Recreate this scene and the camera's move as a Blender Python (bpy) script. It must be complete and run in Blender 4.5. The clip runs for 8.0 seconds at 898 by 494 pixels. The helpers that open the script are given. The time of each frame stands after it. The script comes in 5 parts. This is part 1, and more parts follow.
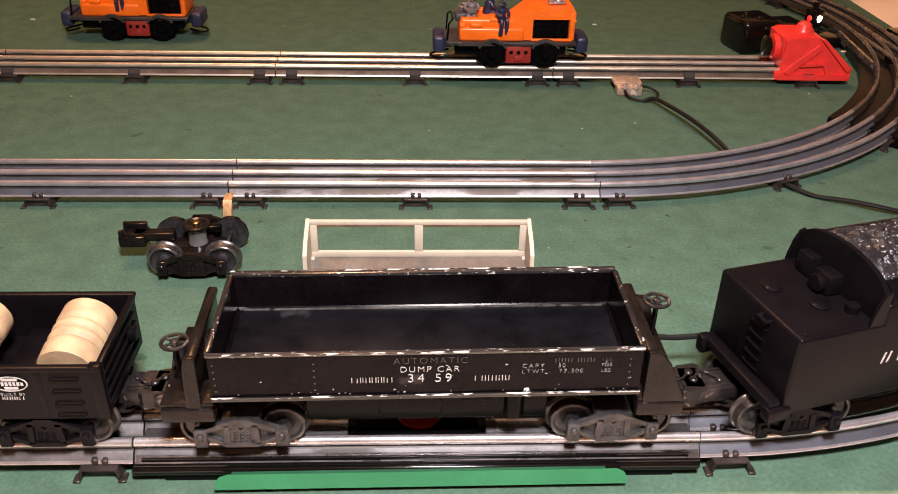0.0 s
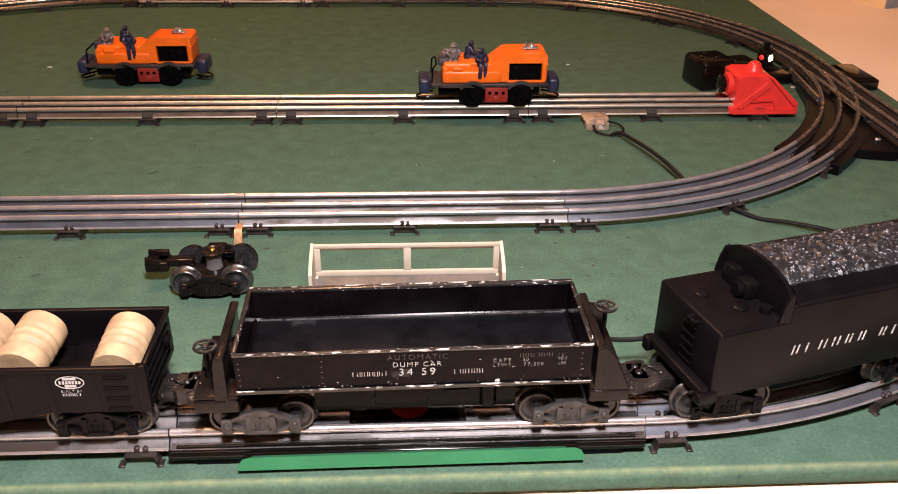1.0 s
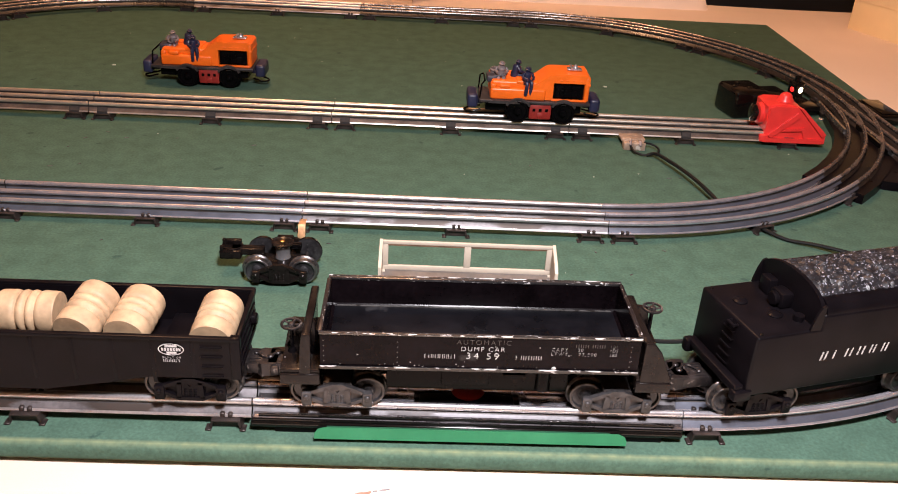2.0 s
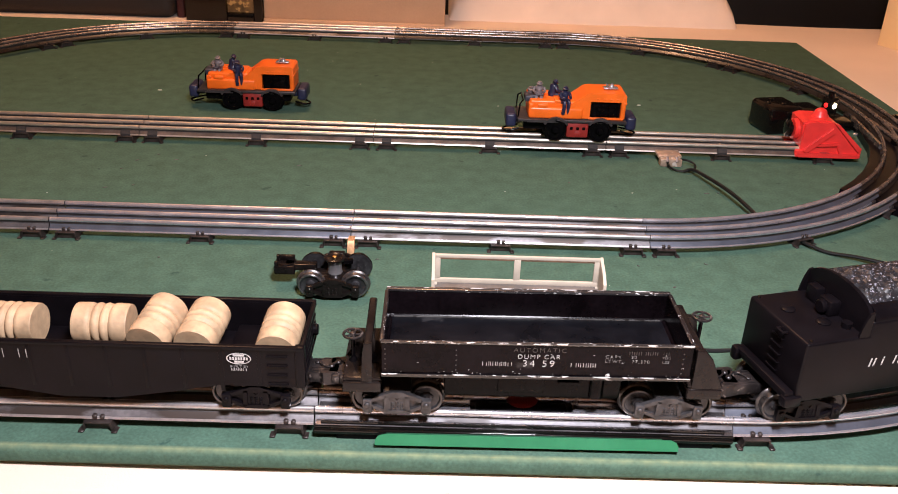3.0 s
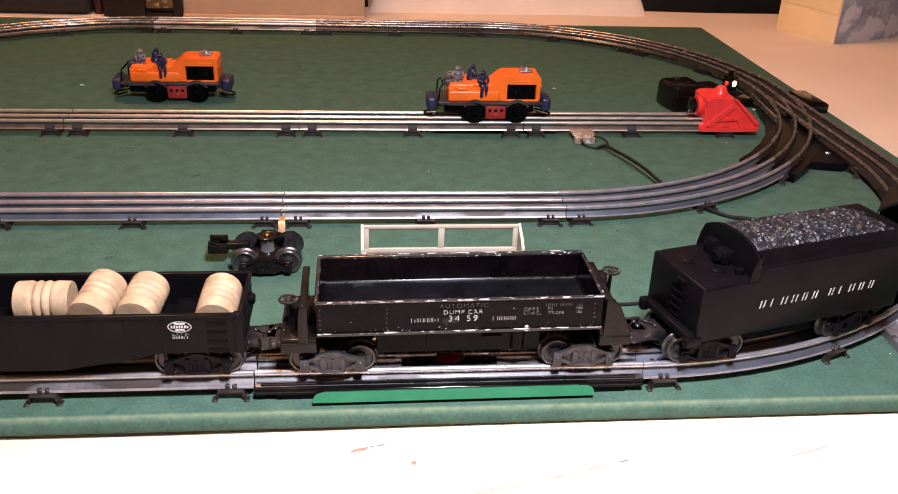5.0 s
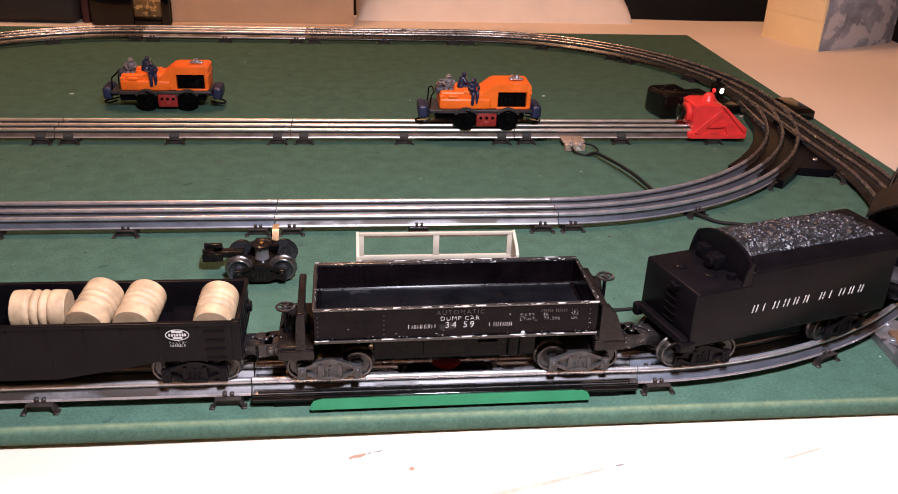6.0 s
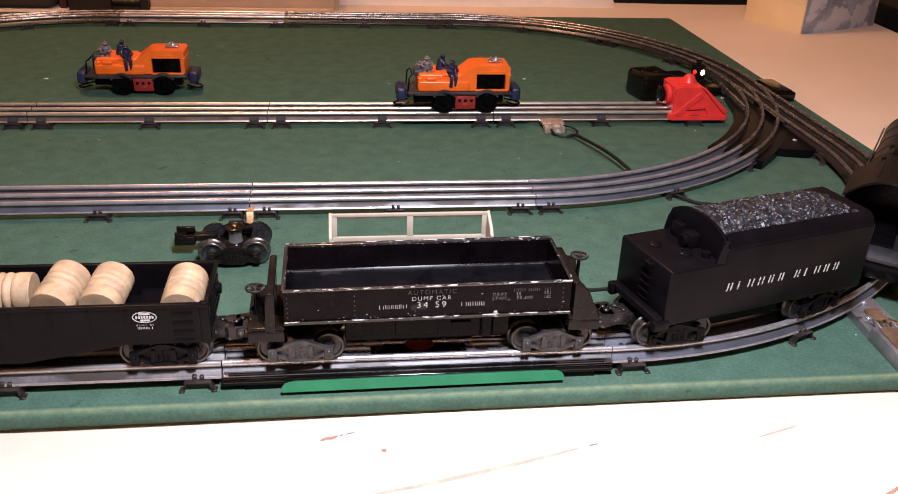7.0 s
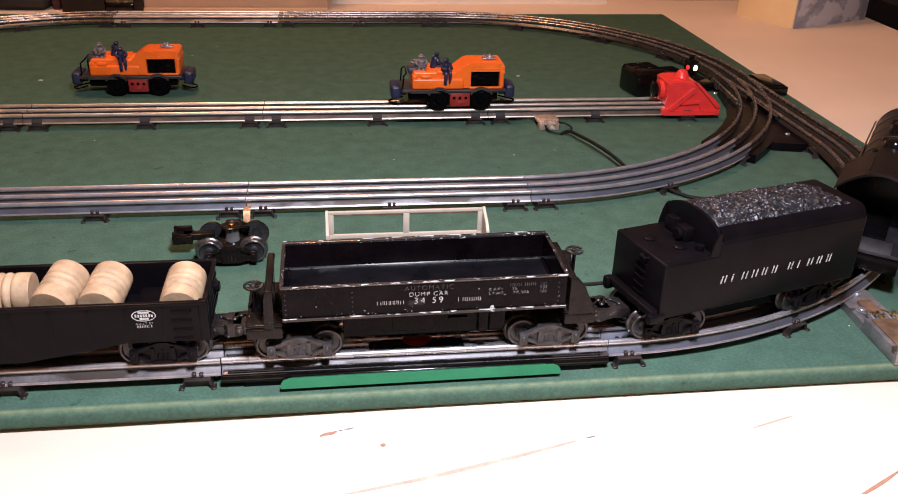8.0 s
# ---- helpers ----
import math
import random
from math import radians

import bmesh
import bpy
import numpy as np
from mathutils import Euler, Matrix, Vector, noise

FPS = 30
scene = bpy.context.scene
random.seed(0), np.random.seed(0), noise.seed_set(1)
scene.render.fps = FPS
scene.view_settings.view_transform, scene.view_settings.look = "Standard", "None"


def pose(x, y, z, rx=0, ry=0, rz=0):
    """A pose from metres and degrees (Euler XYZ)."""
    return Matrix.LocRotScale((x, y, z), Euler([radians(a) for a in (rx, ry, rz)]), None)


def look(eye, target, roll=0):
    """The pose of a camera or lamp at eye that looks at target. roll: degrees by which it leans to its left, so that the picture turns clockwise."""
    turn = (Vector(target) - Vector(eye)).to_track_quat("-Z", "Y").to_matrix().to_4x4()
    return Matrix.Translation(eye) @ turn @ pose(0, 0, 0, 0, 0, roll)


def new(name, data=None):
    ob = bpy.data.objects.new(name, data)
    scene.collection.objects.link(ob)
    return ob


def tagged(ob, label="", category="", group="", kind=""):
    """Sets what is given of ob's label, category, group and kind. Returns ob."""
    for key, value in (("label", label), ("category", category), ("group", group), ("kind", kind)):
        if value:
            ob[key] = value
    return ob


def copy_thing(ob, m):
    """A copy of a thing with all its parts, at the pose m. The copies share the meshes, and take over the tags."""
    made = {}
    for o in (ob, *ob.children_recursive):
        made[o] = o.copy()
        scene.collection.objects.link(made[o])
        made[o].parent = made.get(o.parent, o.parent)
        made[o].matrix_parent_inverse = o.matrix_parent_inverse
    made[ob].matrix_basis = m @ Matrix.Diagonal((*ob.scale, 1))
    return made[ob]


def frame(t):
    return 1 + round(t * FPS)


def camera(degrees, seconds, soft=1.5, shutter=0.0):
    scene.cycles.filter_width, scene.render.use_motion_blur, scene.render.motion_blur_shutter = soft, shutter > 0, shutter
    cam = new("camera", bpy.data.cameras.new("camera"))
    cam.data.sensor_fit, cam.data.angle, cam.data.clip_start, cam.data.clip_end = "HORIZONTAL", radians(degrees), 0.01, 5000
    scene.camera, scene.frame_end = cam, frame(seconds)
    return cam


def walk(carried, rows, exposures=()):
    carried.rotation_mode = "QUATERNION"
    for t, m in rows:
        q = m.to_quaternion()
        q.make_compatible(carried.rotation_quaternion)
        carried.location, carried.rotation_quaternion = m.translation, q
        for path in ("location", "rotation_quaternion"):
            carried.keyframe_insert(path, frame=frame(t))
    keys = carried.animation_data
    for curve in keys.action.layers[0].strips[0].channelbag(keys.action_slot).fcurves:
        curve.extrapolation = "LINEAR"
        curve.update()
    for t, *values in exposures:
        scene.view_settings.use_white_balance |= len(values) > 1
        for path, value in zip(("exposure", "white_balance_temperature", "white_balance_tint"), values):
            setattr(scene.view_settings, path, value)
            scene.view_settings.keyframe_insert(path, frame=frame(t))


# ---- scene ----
cam = camera(54.5, 8.0, soft=1.0)
PATH = [
    (0, (-0.0123, -0.2750, 0.2782), (0.0682, 1.4383, -0.7500), 1.33),
    (0.5, (-0.0093, -0.2985, 0.2886), (0.0802, 1.4250, -0.7231), 0.83),
    (1, (-0.0108, -0.3421, 0.3111), (0.0890, 1.4045, -0.6583), 0.72),
    (1.5, (-0.0221, -0.3698, 0.3181), (0.0792, 1.3902, -0.6269), 2.07),
    (2, (-0.0441, -0.3864, 0.3247), (0.0351, 1.3773, -0.6165), 3.37),
    (2.2, (-0.0541, -0.3914, 0.3244), (0.0113, 1.3785, -0.6072), 3.48),
    (3.3, (-0.0644, -0.4093, 0.3275), (-0.0445, 1.3815, -0.5640), 1.83),
    (3.5, (-0.0663, -0.4133, 0.3265), (-0.0226, 1.3786, -0.5620), 1.94),
    (4, (-0.0668, -0.4183, 0.3294), (0.0292, 1.3701, -0.5600), 2.47),
    (4.5, (-0.0638, -0.4226, 0.3252), (0.0679, 1.3611, -0.5711), 2.31),
    (4.7, (-0.0592, -0.4375, 0.3253), (0.0981, 1.3400, -0.5792), 2.21),
    (5.8, (-0.0711, -0.4489, 0.3313), (0.1399, 1.3364, -0.5519), 2.30),
    (6, (-0.0676, -0.4476, 0.3280), (0.1485, 1.3333, -0.5561), 2.29),
    (6.5, (-0.0562, -0.4508, 0.3253), (0.1807, 1.3221, -0.5713), 2.16),
    (7, (-0.0566, -0.4459, 0.3207), (0.1838, 1.3209, -0.5856), 2.26),
    (7.5, (-0.0636, -0.4514, 0.3207), (0.1777, 1.3141, -0.5882), 2.11),
    (8, (-0.0575, -0.4503, 0.3213), (0.1923, 1.3128, -0.5877), 1.79),
]
walk(cam, [(t, look(eye, target, roll)) for t, eye, target, roll in PATH],
     [(0, 0.18, 7400, 11), (0.5, 0.18, 7400, 12), (1.0, 0.16, 7300, 12), (1.5, 0.14, 7000, 10), (2.0, 0.14, 6850, 10), (3.5, 0.15, 6450, 10), (4.5, 0.16, 6350, 10), (6.0, 0.03, 6250, 10), (7.0, -0.08, 6250, 10), (8.0, -0.13, 6250, 10)])


# ---- world and lights ----
world = bpy.data.worlds.new("world")
world.use_nodes = True
world.node_tree.nodes["Background"].inputs[0].default_value = (0.9, 0.75, 0.6, 1)
world.node_tree.nodes["Background"].inputs[1].default_value = 0.008
scene.world = world


def lamp(name, at, aim, size, watts, colour):
    data = bpy.data.lights.new(name, "AREA")
    data.shape, data.size, data.energy, data.color = "DISK", size, watts, colour
    ob = new(name, data)
    ob.matrix_world = look(at, aim)
    return ob


lamp("front_lamp", (0.03, -0.285, 0.59), (0.02, 0.01, 0), 0.11, 11.6, (0.92, 0.90, 1.0))
for bx, by in ((0.0, 0.0), (0.17, 0.08), (0.03, 0.20)):
    data = bpy.data.lights.new("ceiling_bulb", "POINT")
    data.energy, data.color, data.shadow_soft_size = 15.6, (1.0, 0.558, 0.32), 0.04
    new("ceiling_bulb", data).location = (-0.42 + bx, 0.72 + by, 1.58)


# ---- materials ----
def mat(name, base, rough=0.5, metal=0.0, vary=0.25, scale=60.0, bump=0.0, bump_scale=400.0, spots=None, spot_scale=120.0, spot_level=0.62,
        rough_vary=0.15, coat=0.0, per_object=0.0, spec=0.5, stretch=None, grain=None):
    m = bpy.data.materials.new(name)
    m.use_nodes = True
    nt = m.node_tree
    n, l = nt.nodes, nt.links
    b = n["Principled BSDF"]
    b.inputs["Roughness"].default_value, b.inputs["Metallic"].default_value = rough, metal
    b.inputs["Coat Weight"].default_value = coat
    b.inputs["Specular IOR Level"].default_value = spec
    co = n.new("ShaderNodeTexCoord")
    big = n.new("ShaderNodeTexNoise")
    big.inputs["Scale"].default_value, big.inputs["Detail"].default_value = scale, 5
    l.new(co.outputs["Object"], big.inputs["Vector"])
    ramp = n.new("ShaderNodeValToRGB")
    ramp.color_ramp.elements[0].position, ramp.color_ramp.elements[1].position = 0.3, 0.7
    ramp.color_ramp.elements[0].color = (*[c * (1 - vary) for c in base], 1)
    ramp.color_ramp.elements[1].color = (*[min(1, c * (1 + vary)) for c in base], 1)
    l.new(big.outputs["Fac"], ramp.inputs["Fac"])
    colour = ramp.outputs["Color"]
    fine = n.new("ShaderNodeTexNoise")
    fine.inputs["Scale"].default_value, fine.inputs["Detail"].default_value = bump_scale, 4
    l.new(co.outputs["Object"], fine.inputs["Vector"])
    mixf = n.new("ShaderNodeMix")
    mixf.data_type, mixf.blend_type = "RGBA", "OVERLAY"
    mixf.inputs[0].default_value = min(0.6, vary) if grain is None else grain
    l.new(colour, mixf.inputs[6])
    l.new(fine.outputs["Fac"], mixf.inputs[7])
    colour = mixf.outputs[2]
    if per_object:
        info = n.new("ShaderNodeObjectInfo")
        hsv = n.new("ShaderNodeHueSaturation")
        mr = n.new("ShaderNodeMapRange")
        mr.inputs[3].default_value, mr.inputs[4].default_value = 1 - per_object, 1 + per_object
        l.new(info.outputs["Random"], mr.inputs[0])
        l.new(mr.outputs[0], hsv.inputs["Value"])
        l.new(colour, hsv.inputs["Color"])
        colour = hsv.outputs["Color"]
    if spots:
        sp = n.new("ShaderNodeTexNoise")
        sp.inputs["Scale"].default_value, sp.inputs["Detail"].default_value = spot_scale, 6
        if stretch:
            mp = n.new("ShaderNodeMapping")
            mp.inputs["Scale"].default_value = stretch
            l.new(co.outputs["Object"], mp.inputs["Vector"])
            l.new(mp.outputs["Vector"], sp.inputs["Vector"])
        else:
            l.new(co.outputs["Object"], sp.inputs["Vector"])
        sr = n.new("ShaderNodeValToRGB")
        sr.color_ramp.elements[0].position, sr.color_ramp.elements[1].position = spot_level, spot_level + 0.04
        l.new(sp.outputs["Fac"], sr.inputs["Fac"])
        mx = n.new("ShaderNodeMix")
        mx.data_type = "RGBA"
        l.new(sr.outputs["Color"], mx.inputs[0])
        l.new(colour, mx.inputs[6])
        mx.inputs[7].default_value = (*spots, 1)
        colour = mx.outputs[2]
    l.new(colour, b.inputs["Base Color"])
    if rough_vary:
        mr = n.new("ShaderNodeMapRange")
        mr.inputs[3].default_value, mr.inputs[4].default_value = max(0.03, rough - rough_vary), min(1, rough + rough_vary)
        l.new(big.outputs["Fac"], mr.inputs[0])
        l.new(mr.outputs[0], b.inputs["Roughness"])
    if bump:
        bp = n.new("ShaderNodeBump")
        bp.inputs["Strength"].default_value, bp.inputs["Distance"].default_value = bump, 0.0006
        l.new(fine.outputs["Fac"], bp.inputs["Height"])
        l.new(bp.outputs["Normal"], b.inputs["Normal"])
    return m


FELT = mat("green_felt", (0.061, 0.113, 0.082), 0.95, vary=0.13, scale=60, bump=0.25, bump_scale=480, rough_vary=0, spec=0.08, spots=(0.036, 0.072, 0.057), spot_scale=55, spot_level=0.68, grain=0.34)


def wear_edge(m, y, width, colour):
    """Pale worn nap along the board's front edge, broken up by noise."""
    nt = m.node_tree
    n, l = nt.nodes, nt.links
    b = n["Principled BSDF"]
    old = b.inputs["Base Color"].links[0].from_socket
    co, sep = n.new("ShaderNodeTexCoord"), n.new("ShaderNodeSeparateXYZ")
    l.new(co.outputs["Object"], sep.inputs[0])
    dist = n.new("ShaderNodeMath")
    dist.operation = "SUBTRACT"
    l.new(sep.outputs["Y"], dist.inputs[0])
    dist.inputs[1].default_value = y
    away = n.new("ShaderNodeMath")
    away.operation = "ABSOLUTE"
    l.new(dist.outputs[0], away.inputs[0])
    band = n.new("ShaderNodeMapRange")
    band.inputs[1].default_value, band.inputs[2].default_value, band.inputs[3].default_value, band.inputs[4].default_value = 0, width, 1, 0
    l.new(away.outputs[0], band.inputs[0])
    nz = n.new("ShaderNodeTexNoise")
    nz.inputs["Scale"].default_value, nz.inputs["Detail"].default_value = 160, 6
    l.new(co.outputs["Object"], nz.inputs["Vector"])
    amt = n.new("ShaderNodeMath")
    amt.operation = "MULTIPLY"
    l.new(band.outputs[0], amt.inputs[0])
    l.new(nz.outputs["Fac"], amt.inputs[1])
    mx = n.new("ShaderNodeMix")
    mx.data_type = "RGBA"
    l.new(amt.outputs[0], mx.inputs[0])
    l.new(old, mx.inputs[6])
    mx.inputs[7].default_value = (*colour, 1)
    l.new(mx.outputs[2], b.inputs["Base Color"])


wear_edge(FELT, -0.0168, 0.0026, (0.25, 0.28, 0.15))
SHEET = mat("bed_sheet", (0.74, 0.60, 0.49), 0.9, vary=0.04, scale=6, bump=0.4, bump_scale=900, rough_vary=0, spec=0.15)
STEEL = mat("clean_tinplate", (0.58, 0.57, 0.62), 0.24, 0.80, vary=0.14, scale=90, bump=0.03, bump_scale=700, rough_vary=0.06)
DULL = mat("tarnished_tinplate", (0.50, 0.48, 0.49), 0.31, 0.80, vary=0.22, scale=70, bump=0.03, bump_scale=700, spots=(0.20, 0.14, 0.10), spot_scale=60, spot_level=0.72, rough_vary=0.06)
WORNRAIL = mat("worn_bright_rail", (0.64, 0.58, 0.51), 0.33, 0.85, vary=0.12, scale=60, bump=0.03, bump_scale=700, spots=(0.22, 0.15, 0.11), spot_scale=60, spot_level=0.74, stretch=(0.3, 1, 1), rough_vary=0.06)
TIE = mat("rusty_tie_metal", (0.040, 0.029, 0.026), 0.46, 0.4, vary=0.45, scale=150, bump=0.15, spots=(0.30, 0.22, 0.16), spot_scale=160, spot_level=0.72)
TIEDARK = mat("dark_fibre_pad", (0.020, 0.016, 0.015), 0.75, vary=0.5, scale=160)
BLACK = mat("black_enamel", (0.0026, 0.0022, 0.0026), 0.19, vary=0.4, scale=80, bump=0.05, spec=0.07, rough_vary=0.06)
SCUFFED = mat("scuffed_black_enamel", (0.0036, 0.0023, 0.0029), 0.19, vary=0.5, scale=50, bump=0.06, spec=0.07, rough_vary=0.08, spots=(0.028, 0.025, 0.024), spot_scale=46, spot_level=0.655)
PLASTIC = mat("black_plastic", (0.0038, 0.0030, 0.0038), 0.30, vary=0.3, scale=60, bump=0.06, bump_scale=900, spec=0.085, rough_vary=0.06)
BAKELITE = mat("glossy_black_bakelite", (0.004, 0.0033, 0.003), 0.11, vary=0.3, scale=60, spec=0.35, rough_vary=0.03)
CHIPPED = mat("chipped_black_enamel", (0.022, 0.020, 0.020), 0.18, vary=0.4, scale=80, spots=(0.46, 0.44, 0.43), spot_scale=900, spot_level=0.625, stretch=(0.30, 1, 1.2), spec=0.8, rough_vary=0.05)
WHEEL = mat("worn_wheel_metal", (0.15, 0.14, 0.14), 0.32, 0.85, vary=0.4, scale=200)
DARKWHEEL = mat("dark_wheel_metal", (0.034, 0.032, 0.034), 0.32, 0.45, vary=0.45, scale=200, spots=(0.12, 0.11, 0.11), spot_scale=260, spot_level=0.68)
RIMGREY = mat("dull_wheel_rim", (0.066, 0.060, 0.058), 0.32, 0.7, vary=0.4, scale=200)
COUPLERM = mat("dark_cast_metal", (0.024, 0.020, 0.020), 0.38, 0.45, vary=0.45, scale=220, bump=0.2, spots=(0.14, 0.12, 0.11), spot_scale=300, spot_level=0.64)
CAST = mat("grey_cast_metal", (0.044, 0.041, 0.042), 0.42, 0.4, vary=0.35, scale=200, bump=0.25)
WOOD = mat("turned_light_wood", (0.42, 0.285, 0.170), 0.6, vary=0.22, scale=110, bump=0.2, bump_scale=300)
RED = mat("red_plastic", (0.70, 0.035, 0.03), 0.35, vary=0.1, scale=60)
REDP = mat("dark_red_paint", (0.24, 0.018, 0.014), 0.4, vary=0.2, scale=90)
ORANGE = mat("orange_plastic", (0.82, 0.135, 0.010), 0.38, vary=0.1, scale=90)
LOCOBLK = mat("satin_black_enamel", (0.0060, 0.0045, 0.0042), 0.36, vary=0.35, scale=70, bump=0.06, spec=0.22, rough_vary=0.06)
BLUE = mat("dark_blue_plastic", (0.013, 0.015, 0.042), 0.45, vary=0.3, scale=120)
GREENP = mat("green_card", (0.009, 0.128, 0.051), 0.5, vary=0.10, scale=40, spots=(0.05, 0.13, 0.08), spot_scale=300, spot_level=0.74)
GREENDK = mat("dark_green_card", (0.012, 0.075, 0.036), 0.6, vary=0.2, scale=60)
WHITEM = mat("white_painted_tin", (0.43, 0.365, 0.29), 0.45, vary=0.08, scale=60, spots=(0.12, 0.08, 0.06), spot_scale=150, spot_level=0.69)
# Brown for the tray's painted shade strip and the contactor's top plate.
BROWNTIN = mat("brown_shade_and_plate", (0.13, 0.075, 0.045), 0.5, vary=0.35, scale=120)
GREYM = mat("grey_worn_tin", (0.085, 0.070, 0.060), 0.5, vary=0.35, scale=60, bump=0.1)
INK = mat("white_ink", (0.42, 0.41, 0.40), 0.6, vary=0.2, scale=400, spots=(0.05, 0.05, 0.05), spot_scale=700, spot_level=0.60)
INKMID = mat("worn_white_ink", (0.32, 0.30, 0.29), 0.6, vary=0.4, scale=500, spots=(0.03, 0.03, 0.03), spot_scale=500, spot_level=0.62)
INKDIM = mat("faded_ink", (0.045, 0.036, 0.033), 0.6, vary=0.6, scale=500, spots=(0.012, 0.010, 0.010), spot_scale=400, spot_level=0.58)
WIRE = mat("black_wire", (0.008, 0.008, 0.008), 0.45, vary=0.2, spec=0.2)
# Pale flecks paint the bright glints on the coal lumps.
COAL = mat("glint_flecked_coal", (0.006, 0.006, 0.008), 0.50, vary=0.4, scale=150, spots=(0.20, 0.20, 0.235), spot_scale=680, spot_level=0.60)
DARK = mat("dark_furniture", (0.010, 0.008, 0.007), 0.6, vary=0.3, scale=8)
DARKRED = mat("dark_red_cloth", (0.045, 0.006, 0.005), 0.7, vary=0.3, scale=30)
PANEL = mat("tan_panel", (0.55, 0.36, 0.22), 0.6, vary=0.08, scale=14)
PILLOW = mat("pillow_cotton", (0.86, 0.72, 0.60), 0.9, vary=0.05, scale=20, bump=0.4, bump_scale=700, rough_vary=0)
WALLP = mat("cream_wall_paint", (0.62, 0.5, 0.38), 0.8, vary=0.05, scale=5)
FLOORM = mat("brown_carpet", (0.13, 0.09, 0.06), 0.9, vary=0.3, scale=20, bump=0.5)
CREAM = mat("cream_card", (0.86, 0.65, 0.36), 0.7, vary=0.05, scale=15)
MARBLE = mat("grey_marbled_paper", (0.30, 0.31, 0.36), 0.5, vary=0.4, scale=30, spots=(0.55, 0.53, 0.55), spot_scale=22, spot_level=0.5)
COPPER = mat("copper_tab", (0.58, 0.33, 0.17), 0.42, 0.5, vary=0.2, scale=200)
CHIPSIDE = mat("side_chipped_enamel", (0.010, 0.009, 0.010), 0.22, vary=0.3, scale=80, spots=(0.46, 0.44, 0.43), spot_scale=900, spot_level=0.625, stretch=(1, 0.7, 1.2), spec=0.6, rough_vary=0.05)
CHIPLESS = mat("lightly_chipped_enamel", (0.006, 0.006, 0.006), 0.25, vary=0.3, scale=80, spots=(0.45, 0.43, 0.41), spot_scale=420, spot_level=0.645, stretch=(0.4, 0.4, 1), rough_vary=0.05)
BAREGLINT = mat("bare_edge_with_glint", (0.012, 0.011, 0.011), 0.25, vary=0.3, scale=80, spots=(0.50, 0.48, 0.47), spot_scale=460, spot_level=0.52, stretch=(0.34, 1, 1), spec=0.7, rough_vary=0.05)
DUSTY = mat("dusty_enamel", (0.0050, 0.0050, 0.0066), 0.30, vary=0.5, scale=40, bump=0.05, spec=0.16, rough_vary=0.10, spots=(0.026, 0.025, 0.027), spot_scale=34, spot_level=0.62)
EDGE = mat("worn_bare_edge", (0.06, 0.057, 0.055), 0.3, vary=0.5, scale=50, spots=(0.015, 0.013, 0.012), spot_scale=120, spot_level=0.56)
SMEARTIN = mat("smeared_dark_tin", (0.20, 0.185, 0.19), 0.28, 0.85, vary=0.3, scale=60, bump=0.12, bump_scale=600, spots=(0.022, 0.018, 0.018), spot_scale=70, spot_level=0.60, stretch=(0.4, 1, 1))
BLACKWORN = mat("worn_black_enamel", (0.0075, 0.0055, 0.0050), 0.20, vary=0.4, scale=90, bump=0.08, spec=0.17, rough_vary=0.06, spots=(0.16, 0.14, 0.13), spot_scale=240, spot_level=0.725)
BROWNRAIL = mat("dark_oxidised_rail", (0.25, 0.215, 0.20), 0.26, 0.80, vary=0.22, scale=80, bump=0.04, spots=(0.07, 0.05, 0.045), spot_scale=70, spot_level=0.72)
GREYRAIL = mat("grey_section_rail", (0.60, 0.58, 0.60), 0.27, 0.80, vary=0.14, scale=90, bump=0.03, bump_scale=700, rough_vary=0.06)
# Dark colour standing in for the shade beneath the rail head.
GROOVE = mat("shaded_rail_groove", (0.030, 0.025, 0.024), 0.5, 0.3, vary=0.4, scale=90)
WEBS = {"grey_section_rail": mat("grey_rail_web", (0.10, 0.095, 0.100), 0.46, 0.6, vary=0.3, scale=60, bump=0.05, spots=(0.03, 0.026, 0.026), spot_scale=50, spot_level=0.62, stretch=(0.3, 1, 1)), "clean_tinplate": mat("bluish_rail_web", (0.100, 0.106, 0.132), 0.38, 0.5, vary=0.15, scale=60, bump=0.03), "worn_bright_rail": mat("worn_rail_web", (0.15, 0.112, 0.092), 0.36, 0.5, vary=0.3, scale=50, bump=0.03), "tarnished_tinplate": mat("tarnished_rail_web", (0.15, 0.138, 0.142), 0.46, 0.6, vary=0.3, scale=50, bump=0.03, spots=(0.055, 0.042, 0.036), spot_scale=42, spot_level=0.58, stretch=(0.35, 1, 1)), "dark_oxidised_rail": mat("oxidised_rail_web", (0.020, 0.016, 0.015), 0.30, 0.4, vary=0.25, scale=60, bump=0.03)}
GREYBLUE = mat("grey_blue_plastic", (0.030, 0.030, 0.042), 0.5, vary=0.35, scale=120)
SEATGREY = mat("pale_grey_plastic", (0.16, 0.13, 0.13), 0.55, vary=0.4, scale=150)
SLATE = mat("dark_slate_plastic", (0.032, 0.026, 0.026), 0.4, vary=0.35, scale=120)
TAN = mat("rusty_tan_metal", (0.42, 0.30, 0.22), 0.45, 0.4, vary=0.25, scale=160, spots=(0.7, 0.62, 0.55), spot_scale=200, spot_level=0.6)
GOLD = mat("mottled_gold_print", (0.16, 0.09, 0.03), 0.4, vary=0.5, scale=60, spots=(0.5, 0.3, 0.1), spot_scale=90, spot_level=0.55)
